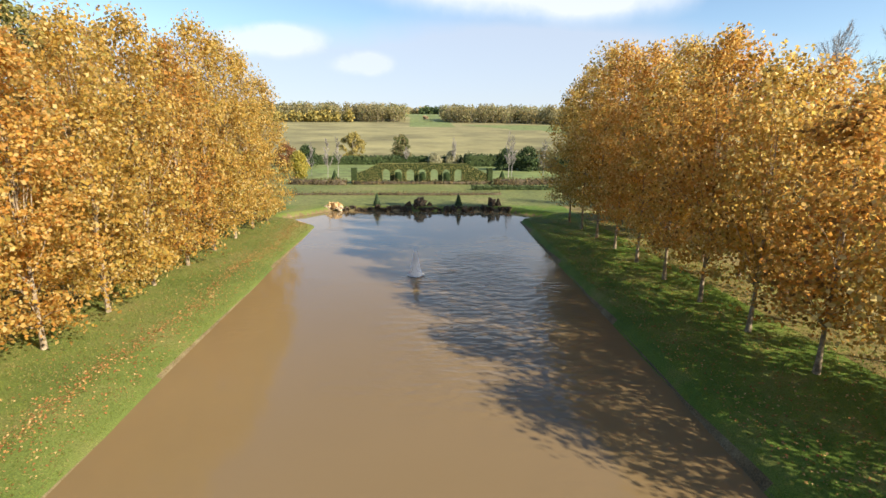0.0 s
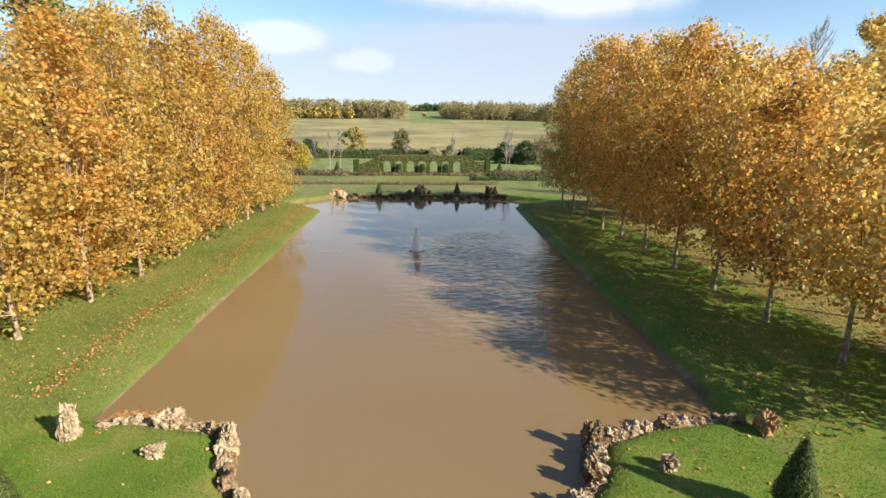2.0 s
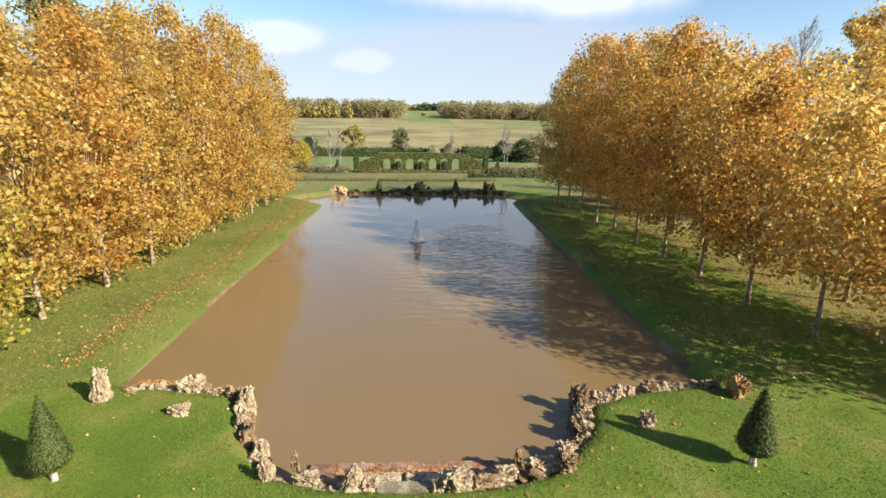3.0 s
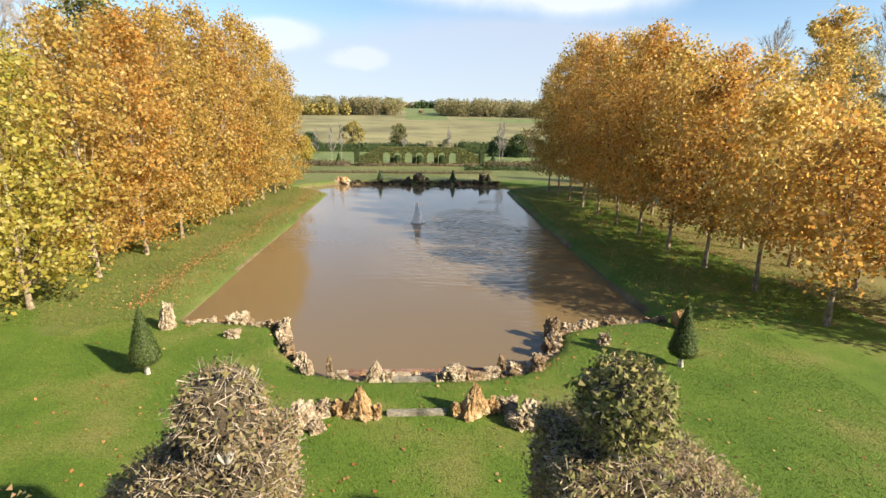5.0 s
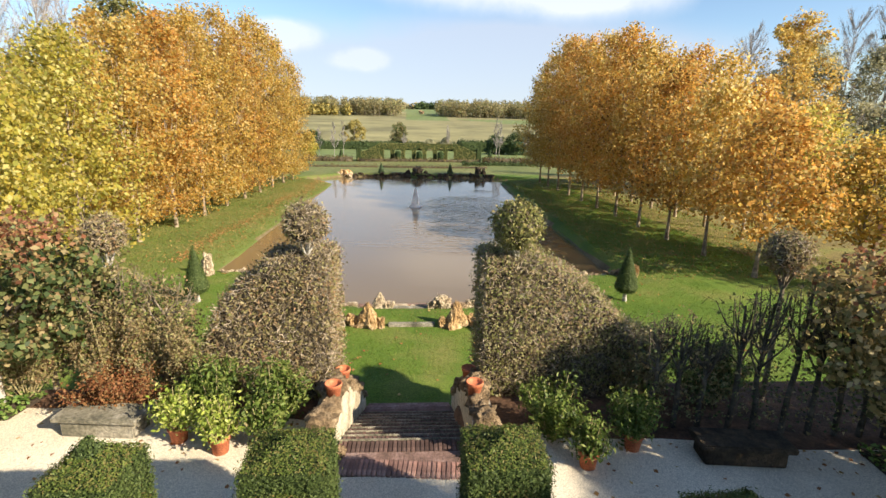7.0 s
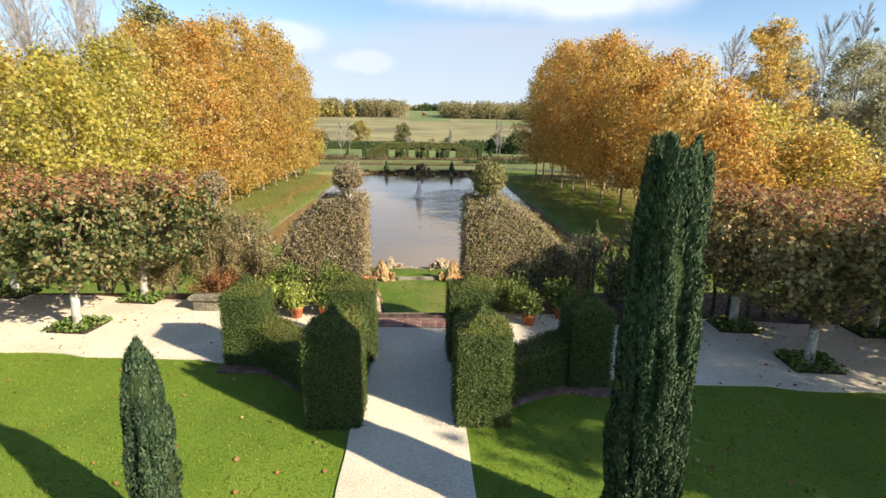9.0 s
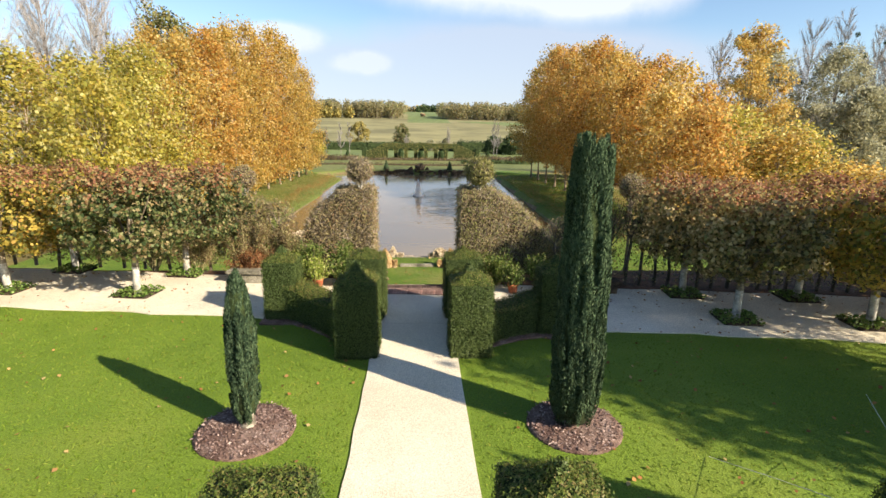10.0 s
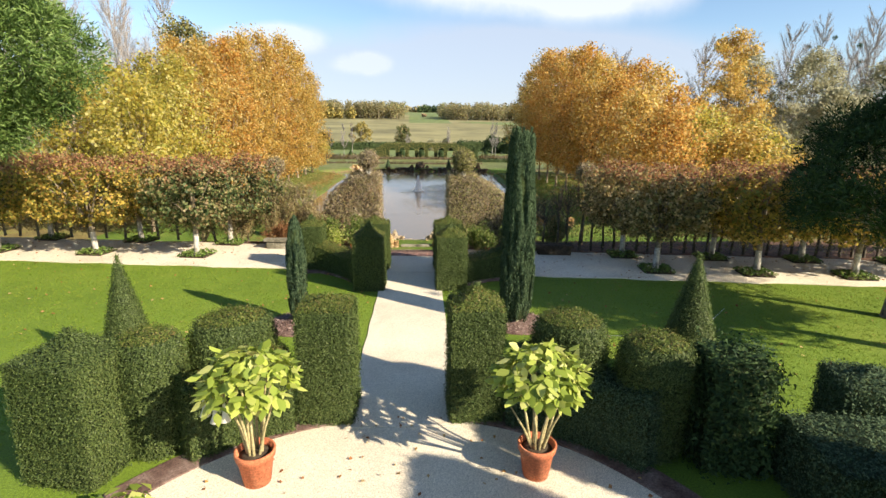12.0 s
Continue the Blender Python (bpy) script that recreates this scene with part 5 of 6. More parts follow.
for i, (x, y, w, h, m_) in enumerate(((-4.3, 19.2, 1.5, 2.1, HORNBEAM), (-5.4, 19.1, 1.7, 2.35, HORNBEAM), (-6.9, 19.1, 1.9, 2.3, HORNBEAM), (-5.0, 18.5, 1.7, 1.05, BEECH_RUST),
                                       (-8.4, 19.4, 1.9, 2.4, LINDEN_GREEN), (4.4, 18.9, 1.6, 1.5, HORNBEAM), (5.6, 18.6, 1.5, 1.35, LINDEN_GREEN), (-3.6, 19.0, 1.2, 1.2, HORNBEAM))):
    loose_shrub(x, y, -0.05, w, h, 9500, 0.042, m_, "bushy browning hornbeam behind the walk" if m_ is HORNBEAM else "bushy shrub in the mixed hedge behind the walk", "mixed hedge behind the walk", 520 + i, 0.7)


# ---- rocks round the pond ----
R = rock
R(-9.75, 33.7, LOW, 0.46, 0.4, 1.22, 1, PALE_STONE, 10, False, "upright pale rock at the pond corner")
R(-9.15, 34.3, LOW - 0.2, 0.52, 0.38, 0.38, 2, PALE_STONE)
R(-8.3, 34.7, LOW - 0.35, 0.96, 0.38, 0.30, 3, PALE_STONE)
R(-7.35, 34.5, LOW - 0.25, 0.89, 0.61, 0.64, 4, PALE_STONE)
R(-6.45, 34.4, LOW - 0.3, 0.81, 0.38, 0.34, 5, PALE_STONE)
R(-7.0, 32.9, LOW, 0.55, 0.46, 0.38, 6, PALE_STONE)
R(-5.75, 34.2, LOW - 0.4, 0.59, 0.53, 0.60, 7)
R(-5.25, 33.6, LOW - 0.4, 0.48, 0.45, 0.85, 8, PALE_STONE)
R(-5.05, 32.6, LOW - 0.35, 0.34, 0.5, 0.48, 9, PALE_STONE)
R(-4.65, 31.8, LOW - 0.35, 0.36, 0.6, 0.34, 10)
R(-3.55, 29.95, LOW - 0.06, 0.29, 0.26, 0.62, 11, PALE_STONE, 25)
R(-4.15, 31.1, LOW - 0.35, 0.36, 0.46, 0.3, 12, PALE_STONE)
R(-2.95, 30.5, LOW - 0.35, 0.2, 0.2, 0.66, 13, STONE, 0)
R(-2.55, 30.2, LOW - 0.35, 0.67, 0.38, 0.30, 14, PALE_STONE)
R(-1.35, 29.75, LOW - 0.15, 0.70, 0.46, 0.64, 15, PALE_STONE, 0, True)
R(-0.95, 29.7, LOW - 0.15, 0.37, 0.38, 0.34, 16, PALE_STONE)
R(1.2, 29.6, LOW - 0.15, 0.67, 0.53, 0.60, 17, PALE_STONE)
R(0.75, 29.6, LOW - 0.15, 0.30, 0.30, 0.34, 18, PALE_STONE)
R(1.9, 29.8, LOW - 0.2, 0.67, 0.38, 0.30, 19)
R(2.55, 30.1, LOW - 0.25, 0.52, 0.38, 0.34, 20, PALE_STONE)
R(2.9, 30.4, LOW - 0.3, 0.28, 0.27, 0.68, 21, STONE, 0)
R(3.5, 30.4, LOW - 0.3, 0.74, 0.46, 0.46, 22, PALE_STONE)
R(4.1, 30.1, LOW - 0.1, 0.48, 0.42, 0.53, 23)
R(4.3, 31.0, LOW - 0.3, 0.42, 0.46, 0.36, 24, PALE_STONE)
R(4.95, 31.9, LOW - 0.35, 0.45, 0.56, 0.6, 25)
R(5.35, 32.7, LOW - 0.35, 0.52, 0.61, 0.53, 26, PALE_STONE)
R(5.45, 33.4, LOW - 0.4, 0.5, 0.46, 0.9, 27)
R(6.2, 33.5, LOW - 0.3, 0.59, 0.46, 0.49, 28, PALE_STONE)
R(7.0, 33.9, LOW - 0.35, 0.74, 0.38, 0.30, 29, PALE_STONE)
R(7.0, 31.9, LOW, 0.44, 0.38, 0.49, 30, PALE_STONE)
R(8.2, 34.1, LOW - 0.25, 0.67, 0.53, 0.46, 31)
R(9.2, 34.2, LOW - 0.35, 1.11, 0.46, 0.34, 32, BENCH_STONE)
R(10.2, 33.9, LOW - 0.2, 0.52, 0.46, 0.49, 33)
R(10.75, 33.4, LOW - 0.1, 0.55, 0.53, 0.87, 34, OCHRE_STONE)
EDGE = [(-9.6, 35.0), (-7.5, 34.6), (-5.6, 34.2), (-4.95, 32.5), (-3.6, 30.4), (-2.0, 29.9), (-0.9, 29.75)], [(0.9, 29.7), (2.0, 29.8), (3.6, 30.2), (5.0, 31.6), (5.65, 33.3), (7.5, 34.0), (10.4, 34.45)]
variants = [rock_bm(0.5, 0.42, 0.5, 150 + i, 0.3, 3) for i in range(6)]
small_rocks = []
for i, bm in enumerate(variants):
    me = bpy.data.meshes.new("rock")
    bm.to_mesh(me)
    bm.free()
    me.materials.append(PALE_STONE if i % 4 else STONE)
    small_rocks.append(me)
g = np.random.default_rng(151)
for line in EDGE:
    for (ax, ay), (bx, by) in zip(line, line[1:]):
        n = max(2, int(math.hypot(bx - ax, by - ay) / 0.36))
        for i in range(n):
            t = (i + 0.5) / n
            ob = new("rock", small_rocks[g.integers(0, 6)])
            sc = g.uniform(0.7, 1.25)
            ob.matrix_basis = pose(ax + (bx - ax) * t + g.normal(0, 0.06), ay + (by - ay) * t + g.normal(0, 0.06), WATER + g.uniform(-0.08, 0.12), 0, 0, g.uniform(0, 360)) @ Matrix.Diagonal((sc, sc, sc * g.uniform(0.8, 1.25) * (0.6 if abs(ax) < 4.8 else 1.0), 1))
            tagged(ob, "small weathered stone in the pond's rocky edging", "rock", ROCK_GROUP)
GR = "rock groups on the lawn"
LB = "pointed ochre rock beside a stone threshold in the lawn"
for s, seed in ((-1, 60), (1, 70)):
    R(1.62 * s, 27.45, LOW, 0.95, 0.65, 0.9, seed, OCHRE_STONE, 20 * s, True, LB, GR)
    R(1.1 * s, 27.4, LOW, 0.28, 0.3, 0.4, seed + 1, OCHRE_STONE, 0, False, "small ochre rock on the lawn", GR)
    R(2.2 * s, 27.6, LOW, 0.4, 0.4, 0.42, seed + 2, OCHRE_STONE, 40, False, "small ochre rock on the lawn", GR)
    R(2.65 * s, 27.6, LOW, 0.5, 0.45, 0.45, seed + 3, PALE_STONE, 10, False, "small ochre rock on the lawn", GR)
    R(3.15 * s, 27.0, LOW, 0.8, 0.6, 0.65, seed + 4, PALE_STONE, 70, False, "pitted pale rock on the lawn", GR)
    R(3.65 * s, 26.95, LOW, 0.5, 0.45, 0.4, seed + 5, PALE_STONE, 20, False, "small pale rock on the lawn", GR)
    R(2.7 * s, 26.85, LOW, 0.55, 0.4, 0.35, seed + 6, PALE_STONE, 120, False, "small pale rock on the lawn", GR)
edge_bm = box_bm(-0.06, 0.06, 0, 46.2, -0.35, 0.1, 0.015)
edging = part("pond_edging", edge_bm, TIMBER)
edging.matrix_basis = pose(10.62, 34.5, WATER, 0, 0, -math.degrees(math.atan2(1.45, 45.9)))
tagged(edging, "dark wet timber edging along the pond bank", "edging", kind="structure")
bm = box_bm(-0.85, 0.85, 27.42, 27.62, LOW - 0.1, LOW + 0.08, 0.02)
tagged(part("threshold", bm, BENCH_STONE), "long flat stone threshold set in the lawn", "stone step")
for k, (x0, x1, y0) in enumerate(((-0.8, 0.85, 29.55), (-1.6, -0.2, 29.95), (-0.1, 1.5, 29.98))):
    bm = box_bm(x0, x1, y0, y0 + 0.36, LOW - 0.5, LOW - 0.12 - 0.06 * k, 0.04)
    roughen(bm, 0.05, 2.0, k)
    tagged(part("edging_stone", bm, PALE_STONE if k else BENCH_STONE), "flat stone slab at the pond's lip", "stone step", "slabs at the pond lip")


bm = box_bm(-2.7, 2.4, 29.9, 31.05, WATER - 0.4, WATER + 0.09, 0.03)
roughen(bm, 0.02, 1.5, 9)
tagged(part("ledge", bm, RED_LEDGE), "reddish brick ledge just above the water", "stone step")


# ---- fountain ----
g = np.random.default_rng(9)
n = 5200
h = g.random(n) ** 0.95
fall = g.random(n) < 0.55
spread = np.where(fall, 0.07 + 0.46 * (1 - h) ** 1.1, 0.04 + 0.07 * (1 - h))
w = g.uniform(0, 2 * math.pi, n)
rr = spread * np.sqrt(g.random(n))
p = np.c_[rr * np.cos(w), rr * np.sin(w), 0.02 + 1.85 * h]
ring = g.random(n) < 0.22
p[ring] = np.c_[np.cos(w) * 0.62 * np.sqrt(g.random(n)), np.sin(w) * 0.62 * np.sqrt(g.random(n)), 0.02 + 0.07 * g.random(n)][ring]
m, nt, bs = nodes_of("water_spray")
bs.inputs["Base Color"].default_value = (0.95, 0.96, 0.97, 1)
bs.inputs["Roughness"].default_value = 0.3
tl = nt.nodes.new("ShaderNodeBsdfTranslucent")
tl.inputs["Color"].default_value = (0.95, 0.96, 0.97, 1)
mxs = nt.nodes.new("ShaderNodeMixShader")
nt.links.new(bs.outputs[0], mxs.inputs[1])
nt.links.new(tl.outputs[0], mxs.inputs[2])
nt.links.new(mxs.outputs[0], nt.nodes["Material Output"].inputs["Surface"])
spray = leaves("jet", p, np.tile([0.5, -1.0, 0.6], (n, 1)), 0.075, m, None, width=0.7, seed=9, loose=0.9)
fountain = thing("fountain", pose(0.0, 58.85, WATER), "small white fountain jet rising from the pond", "fountain")
spray.parent = fountain
nz = lathe([(0.16, -0.05), (0.18, 0.03), (0.05, 0.06), (0.04, 0.14), (0.01, 0.14)], 14)
part("nozzle", nz, BENCH_STONE, fountain, smooth=True)


# ---- pines beside the lawns ----
def pine(x, y, h, bottom, reach, mat, label, seed, tufts, per, low, wide):
    """A pine: limbs that end in many rounded tufts of upswept needles."""
    g = np.random.default_rng(seed)
    ob = thing("pine_tree", pose(x, y, -0.05), label, "tree", "pines beside the lawns")
    c = np.empty((tufts, 3))
    for i in range(tufts):
        t = g.random() ** 0.9
        r = reach * np.interp(t, low, wide)
        w = g.uniform(0, 2 * math.pi)
        lobes = 0.88 + 0.12 * math.sin(4 * w + 7 * t + seed)
        d = r * lobes * (0.3 + 0.7 * g.random() ** 0.4)
        c[i] = d * math.cos(w), d * math.sin(w), bottom + t * (h - bottom)
    trunk, arms = limbs_to(c[:70], h * 0.95, bottom * 0.9, 0.12, g)
    v, f = tubes([trunk], 10)
    link_mesh("trunk", v, f, BARK, ob, smooth=True)
    v, f = tubes(arms, 5)
    link_mesh("branching", v, f, BARK, ob, smooth=True)
    k = np.repeat(np.arange(tufts), per)
    d = unit(g.normal(size=(len(k), 3)) + np.array([0, 0, 0.6]) + 0.4 * unit(c[k] * np.array([1, 1, 0])))
    p = c[k] + d * (0.2 + 0.24 * g.random((len(k), 1))) * g.uniform(0.7, 1.25, tufts)[k][:, None]
    along = unit(d + 0.5 * g.normal(size=d.shape))
    s = unit(np.cross(along, g.normal(size=d.shape))) * 0.017
    l = 0.15 * g.uniform(0.7, 1.3, (len(k), 1))
    v = np.stack([p - s, p + s, p + along * l], 1).reshape(-1, 3)
    tagged(link_mesh("needles", v, np.arange(3 * len(k)).reshape(-1, 3), mat, ob), kind="stuff")
    return ob


pine(-11.4, 12.5, 8.6, 3.7, 3.9, PINE_LEAF, "bushy green pine beside the lawn", 601, 900, 130, [0, 0.2, 0.45, 0.75, 1.0], [0.3, 0.62, 1.0, 0.82, 0.2])
pine(11.85, 10.6, 5.5, 2.0, 2.85, CEDAR_LEAF, "dark spreading pine beside the lawn", 602, 430, 120, [0, 0.12, 0.35, 0.7, 1.0], [0.7, 0.95, 1.0, 0.75, 0.15])


# ---- trees behind the plane rows ----
for i, (x, y, h, reach, mat, text) in enumerate((
        (38.3, 61.5, 18.4, 4.6, PLANE_GOLD, "tall golden tree behind the plane rows"), (43, 66, 17, 4.2, WILLOW_LEAF, "grey-green tree behind the plane rows"),
        (50, 63, 16.5, 5, WILLOW_LEAF, "grey-green willow behind the plane rows"), (58, 60, 15.5, 5, WILLOW_LEAF, "grey-green willow behind the plane rows"), (55, 51, 11.5, 4.6, WILLOW_LEAF, "grey-green willow behind the plane rows"),
        (66, 55, 15, 5.5, WILLOW_LEAF, "grey-green willow behind the plane rows"), (-25.5, 57, 17.8, 4.8, HEDGE_OLIVE, "olive green tree behind the plane rows"),
        (45, 53, 11.0, 4.2, WILLOW_LEAF, "grey-green tree behind the plane rows"),
        (-42, 40, 9, 4.5, WILLOW_LEAF, "grey-green tree behind the plane rows"), (75, 62, 16, 5.5, WILLOW_LEAF, "grey-green willow behind the plane rows"))):
    broad_tree("tree", pose(x, y, LOW), text, "tree", h, 1.6, reach, 13000, 0.24, mat, BARK, 620 + i, 110, 1.2, 0.18, 12, "trees behind the plane rows", needle=True)

broad_tree("tree", pose(14.6, 5.9, 0), "tall airy tree shading the terrace lawn", "tree", 9.4, 4.6, 2.1, 11000, 0.2, WILLOW_LEAF, BARK, 640, 60, 0.9, 0.2, 14, "trees beside the terrace", needle=True)


def bare_poplar(x, y, z, h, spread, label, seed, group, limbs=34, mistletoe=0, bark=GREY_TWIG, fine=0.012):
    """A leafless tree: steep limbs, each with a spray of fine twigs."""
    g = np.random.default_rng(seed)
    ob = thing("bare_poplar", pose(x, y, z), label, "tree", group)
    v, f = tubes([[((0.1 * math.sin(3 * s), 0, h * s), 0.0075 * h * (1.03 - s)) for s in np.linspace(0, 1, 9)]], 7)
    link_mesh("trunk", v, f, bark, ob, smooth=True)
    paths, P, D, L = [], [], [], []
    for i in range(limbs):
        s = g.uniform(0.22, 0.95)
        a = g.uniform(0, 2 * math.pi)
        l = spread * g.uniform(0.6, 1.15) * (1.25 - s)
        b = np.array([0, 0, h * s])
        d = np.array([math.cos(a), math.sin(a), 1.5])
        mid, tip = b + d * l * 0.45 + g.normal(0, 0.05 * l, 3), b + d * l * np.array([0.85, 0.85, 1.05])
        paths.append([(b, 0.0014 * h), (mid, 0.0009 * h), (tip, 0.0003 * h)])
        k = 90
        t = g.uniform(0.15, 1.0, k)[:, None]
        P.append(np.where(t < 0.45, b + (mid - b) * t / 0.45, mid + (tip - mid) * (t - 0.45) / 0.55))
        D.append(unit(d / 1.8 + 0.55 * g.normal(size=(k, 3)) + np.array([0, 0, 0.3])))
        L.append(g.uniform(0.25, 0.6, k) * l)
    v, f = tubes(paths, 4)
    link_mesh("branching", v, f, bark, ob)
    P, D, L = np.concatenate(P), np.concatenate(D), np.concatenate(L)[:, None]
    w = unit(np.cross(D, g.normal(size=D.shape))) * fine
    tagged(link_mesh("twig_mass", np.stack([P - w, P + w, P + D * L], 1).reshape(-1, 3), np.arange(3 * len(P)).reshape(-1, 3), bark, ob), kind="stuff")
    for i in range(mistletoe):
        d = unit(g.normal(size=(90, 3)))
        c = np.array([*g.normal(0, spread * 0.3, 2), h * g.uniform(0.55, 0.9)])
        leaves("mistletoe", c + d * 0.35 * g.random((90, 1)) ** 0.4, d, 0.2, WOOD_DARK, ob, "round clump of mistletoe", seed=seed + i)
    return ob


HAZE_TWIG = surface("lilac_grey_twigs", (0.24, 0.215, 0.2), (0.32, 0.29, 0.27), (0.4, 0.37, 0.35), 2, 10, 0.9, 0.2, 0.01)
BP = "bare poplars behind the trees"
for i, (x, y, h, mt) in enumerate(((-40, 62, 24, 0), (-43, 66, 25, 0), (-46, 60, 24, 0), (-50, 64, 26, 0), (-37, 68, 24, 0), (-54, 60, 25, 0), (-41, 56, 22, 0), (-48, 55, 23, 0), (-58, 66, 26, 0), (-34, 60, 23, 0), (-31, 66, 23.5, 0),
                                    (48, 74, 20, 1), (53, 72, 21, 2), (59, 74, 23, 3), (63, 70, 23, 5), (57, 66, 20, 2), (69, 76, 24, 3), (43, 76, 20, 0), (30, 76, 18.0, 0), (24, 70, 17.0, 0))):
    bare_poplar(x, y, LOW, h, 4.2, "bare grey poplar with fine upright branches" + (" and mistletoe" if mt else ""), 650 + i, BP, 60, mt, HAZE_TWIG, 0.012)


# ---- the far side of the pond ----
FR = "rocks on the far bank"
g = np.random.default_rng(31)
for i, x in enumerate(np.linspace(-12.0, 12.0, 30)):
    y = 89.0 + 0.35 * math.sin(i * 1.9) - 0.03 * x
    hgt = 0.45 + 0.4 * g.random()
    R(x, y, WATER, 1.1, 0.8, hgt, 80 + i, PALE_STONE if x < -10 else DARK_STONE, i * 33, False, "dark rock on the far bank of the pond", FR)
for i, (x, h, wd) in enumerate(((-1.4, 1.2, 1.6), (0.1, 1.6, 2.0), (1.5, 1.1, 1.6), (9.9, 1.7, 1.0), (10.8, 1.6, 1.0), (-11.4, 1.2, 1.5), (-10.5, 1.0, 1.0))):
    R(x, 89.8, WATER, wd, 1.2, h, 120 + i, DARK_STONE if x > -9.5 else OCHRE_STONE, i * 51, i % 2 == 0, "tall rock pile on the far bank", FR)
for i, x in enumerate((-5.6, 5.4)):
    clipped_cone(x, 90.2, LOW - 0.3, 2.0, 0.6, 0.1, "small clipped cone on the far bank", "cones on the far bank", 700 + i, 160, 0.14, BLUE_YEW)


def far_hedge(name, x0, x1, y0, y1, z0, h, mat, label, seed, dens=14, leaf=0.4, core=CORE_GREEN, group="far hedges"):
    bm = bmesh.new()
    k = max(3, int((x1 - x0) / 2))
    rows = []
    for i in range(k + 1):
        x = x0 + (x1 - x0) * i / k
        rows.append([bm.verts.new((x, y, z0 + z)) for y, z in ((y0, 0), (y0, h * 0.93), (y0 + 0.15 * (y1 - y0), h), (y1 - 0.15 * (y1 - y0), h), (y1, h * 0.9), (y1, 0))])
    for a, b in zip(rows, rows[1:]):
        for i in range(5):
            bm.faces.new((a[i], b[i], b[i + 1], a[i + 1]))
    bm.faces.new(rows[0])
    bm.faces.new(reversed(rows[-1]))
    bmesh.ops.recalc_face_normals(bm, faces=bm.faces[:])
    return clipped(name, bm, pose(0, 0, 0), label, "hedge", dens, leaf, mat, core, group, jitter=0.1, loose=0.8, seed=seed)


# terrace lines and the clipped arcade
far_hedge("low_hedge", -22, -7, 101, 101.8, LOW - 0.05, 0.4, DULL_BROWN, "low browning border in the far lawn", 711, 40, 0.2, CORE_BROWN)
far_hedge("low_hedge", -6.5, 13, 101.2, 102, LOW - 0.05, 0.4, DULL_BROWN, "low browning border in the far lawn", 712, 40, 0.2, CORE_BROWN)
far_hedge("low_hedge", -24, -13.5, 116, 117.2, LOW, 1.0, DULL_BROWN, "rusty low hedge beside the arcade", 713, core=CORE_BROWN)
far_hedge("low_hedge", 14, 26, 116, 117.2, LOW, 1.1, DULL_BROWN, "rusty low hedge beside the arcade", 714, core=CORE_BROWN)
far_hedge("low_hedge", 9, 24, 108, 109, LOW, 0.7, WOOD_DARK, "dark low hedge on the far lawn", 715)


def far_arcade():
    ob = thing("clipped_arcade", pose(0.5, 119, LOW), "clipped hornbeam arcade with seven arches", "hedge")
    pitch, pier, hgt = 2.3, 0.72, 3.75
    centres = [(i - 3) * pitch for i in range(7)]
    walls = bmesh.new()
    out = [(-13.2, 0), (-13.2, 2.0), (-12.2, 2.0), (-10.6, 2.55), (-9.0, 3.4), (-8.4, hgt), (-4, hgt), (0, hgt + 0.1), (4, hgt), (8.4, hgt), (9.4, 3.2), (11, 2.5), (12.2, 1.9), (13.2, 1.9), (13.2, 0)]
    outline = out[:]
    for c in reversed(centres):
        r = (pitch - pier) / 2
        outline += [(c + r, 0)] + [(c + r * math.cos(a), 2.0 + r * math.sin(a)) for a in np.linspace(0, math.pi, 9)] + [(c - r, 0)]
    f = walls.faces.new([walls.verts.new((x, 0, z)) for x, z in outline])
    ext = bmesh.ops.extrude_face_region(walls, geom=[f])["geom"]
    bmesh.ops.translate(walls, vec=(0, 1.0, 0), verts=[v for v in ext if isinstance(v, bmesh.types.BMVert)])
    bmesh.ops.recalc_face_normals(walls, faces=walls.faces[:])
    bmesh.ops.triangulate(walls, faces=walls.faces[:])
    walls.normal_update()
    p, nrm = sample_surface(walls, 9000, 720)
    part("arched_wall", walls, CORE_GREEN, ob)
    leaves("foliage", p + nrm * 0.06, nrm, 0.17, HEDGE_OLIVE, ob, loose=0.6, width=0.8, seed=721)
    for x in (-13.0, 13.0):
        bm = box_bm(x - 0.5, x + 0.5, -0.2, 1.2, 0, 2.9, 0.05)
        bm.normal_update()
        p, nrm = sample_surface(bm, 300, 722)
        q = part("end_pillar", bm, CORE_GREEN, ob, "square clipped green pillar")
        leaves("pillar_foliage", p, nrm, 0.24, WOOD_DARK, q, loose=0.6, width=0.8, seed=723)
    return ob


far_arcade()
for i, x in enumerate((-4.1, 0.5, 5.1)):
    clipped("clipped_cone", mound(0.62, 2.2, 1.0, 0.95), pose(x, 118.3, LOW), "dark clipped yew standing in an arch", "shrub", 120, 0.15, CEDAR_LEAF, CORE_GREEN, "yews in the arcade", seed=730 + i)
for i, x in enumerate((-16.5, 16.2)):
    clipped_cone(x, 121, LOW, 2.5, 0.9, 0.05, "dark clipped cone beside the arcade", "cones beside the arcade", 735 + i, 120, 0.15, CEDAR_LEAF)
far_hedge("low_hedge", -12.5, 13.5, 116.6, 117.4, LOW - 0.1, 0.75, DULL_BROWN, "rusty low planting before the arcade", 740, core=CORE_BROWN)


def gz_at(x, y):
    return float(ground_height(np.array([float(x)]), np.array([float(y)]))[0])


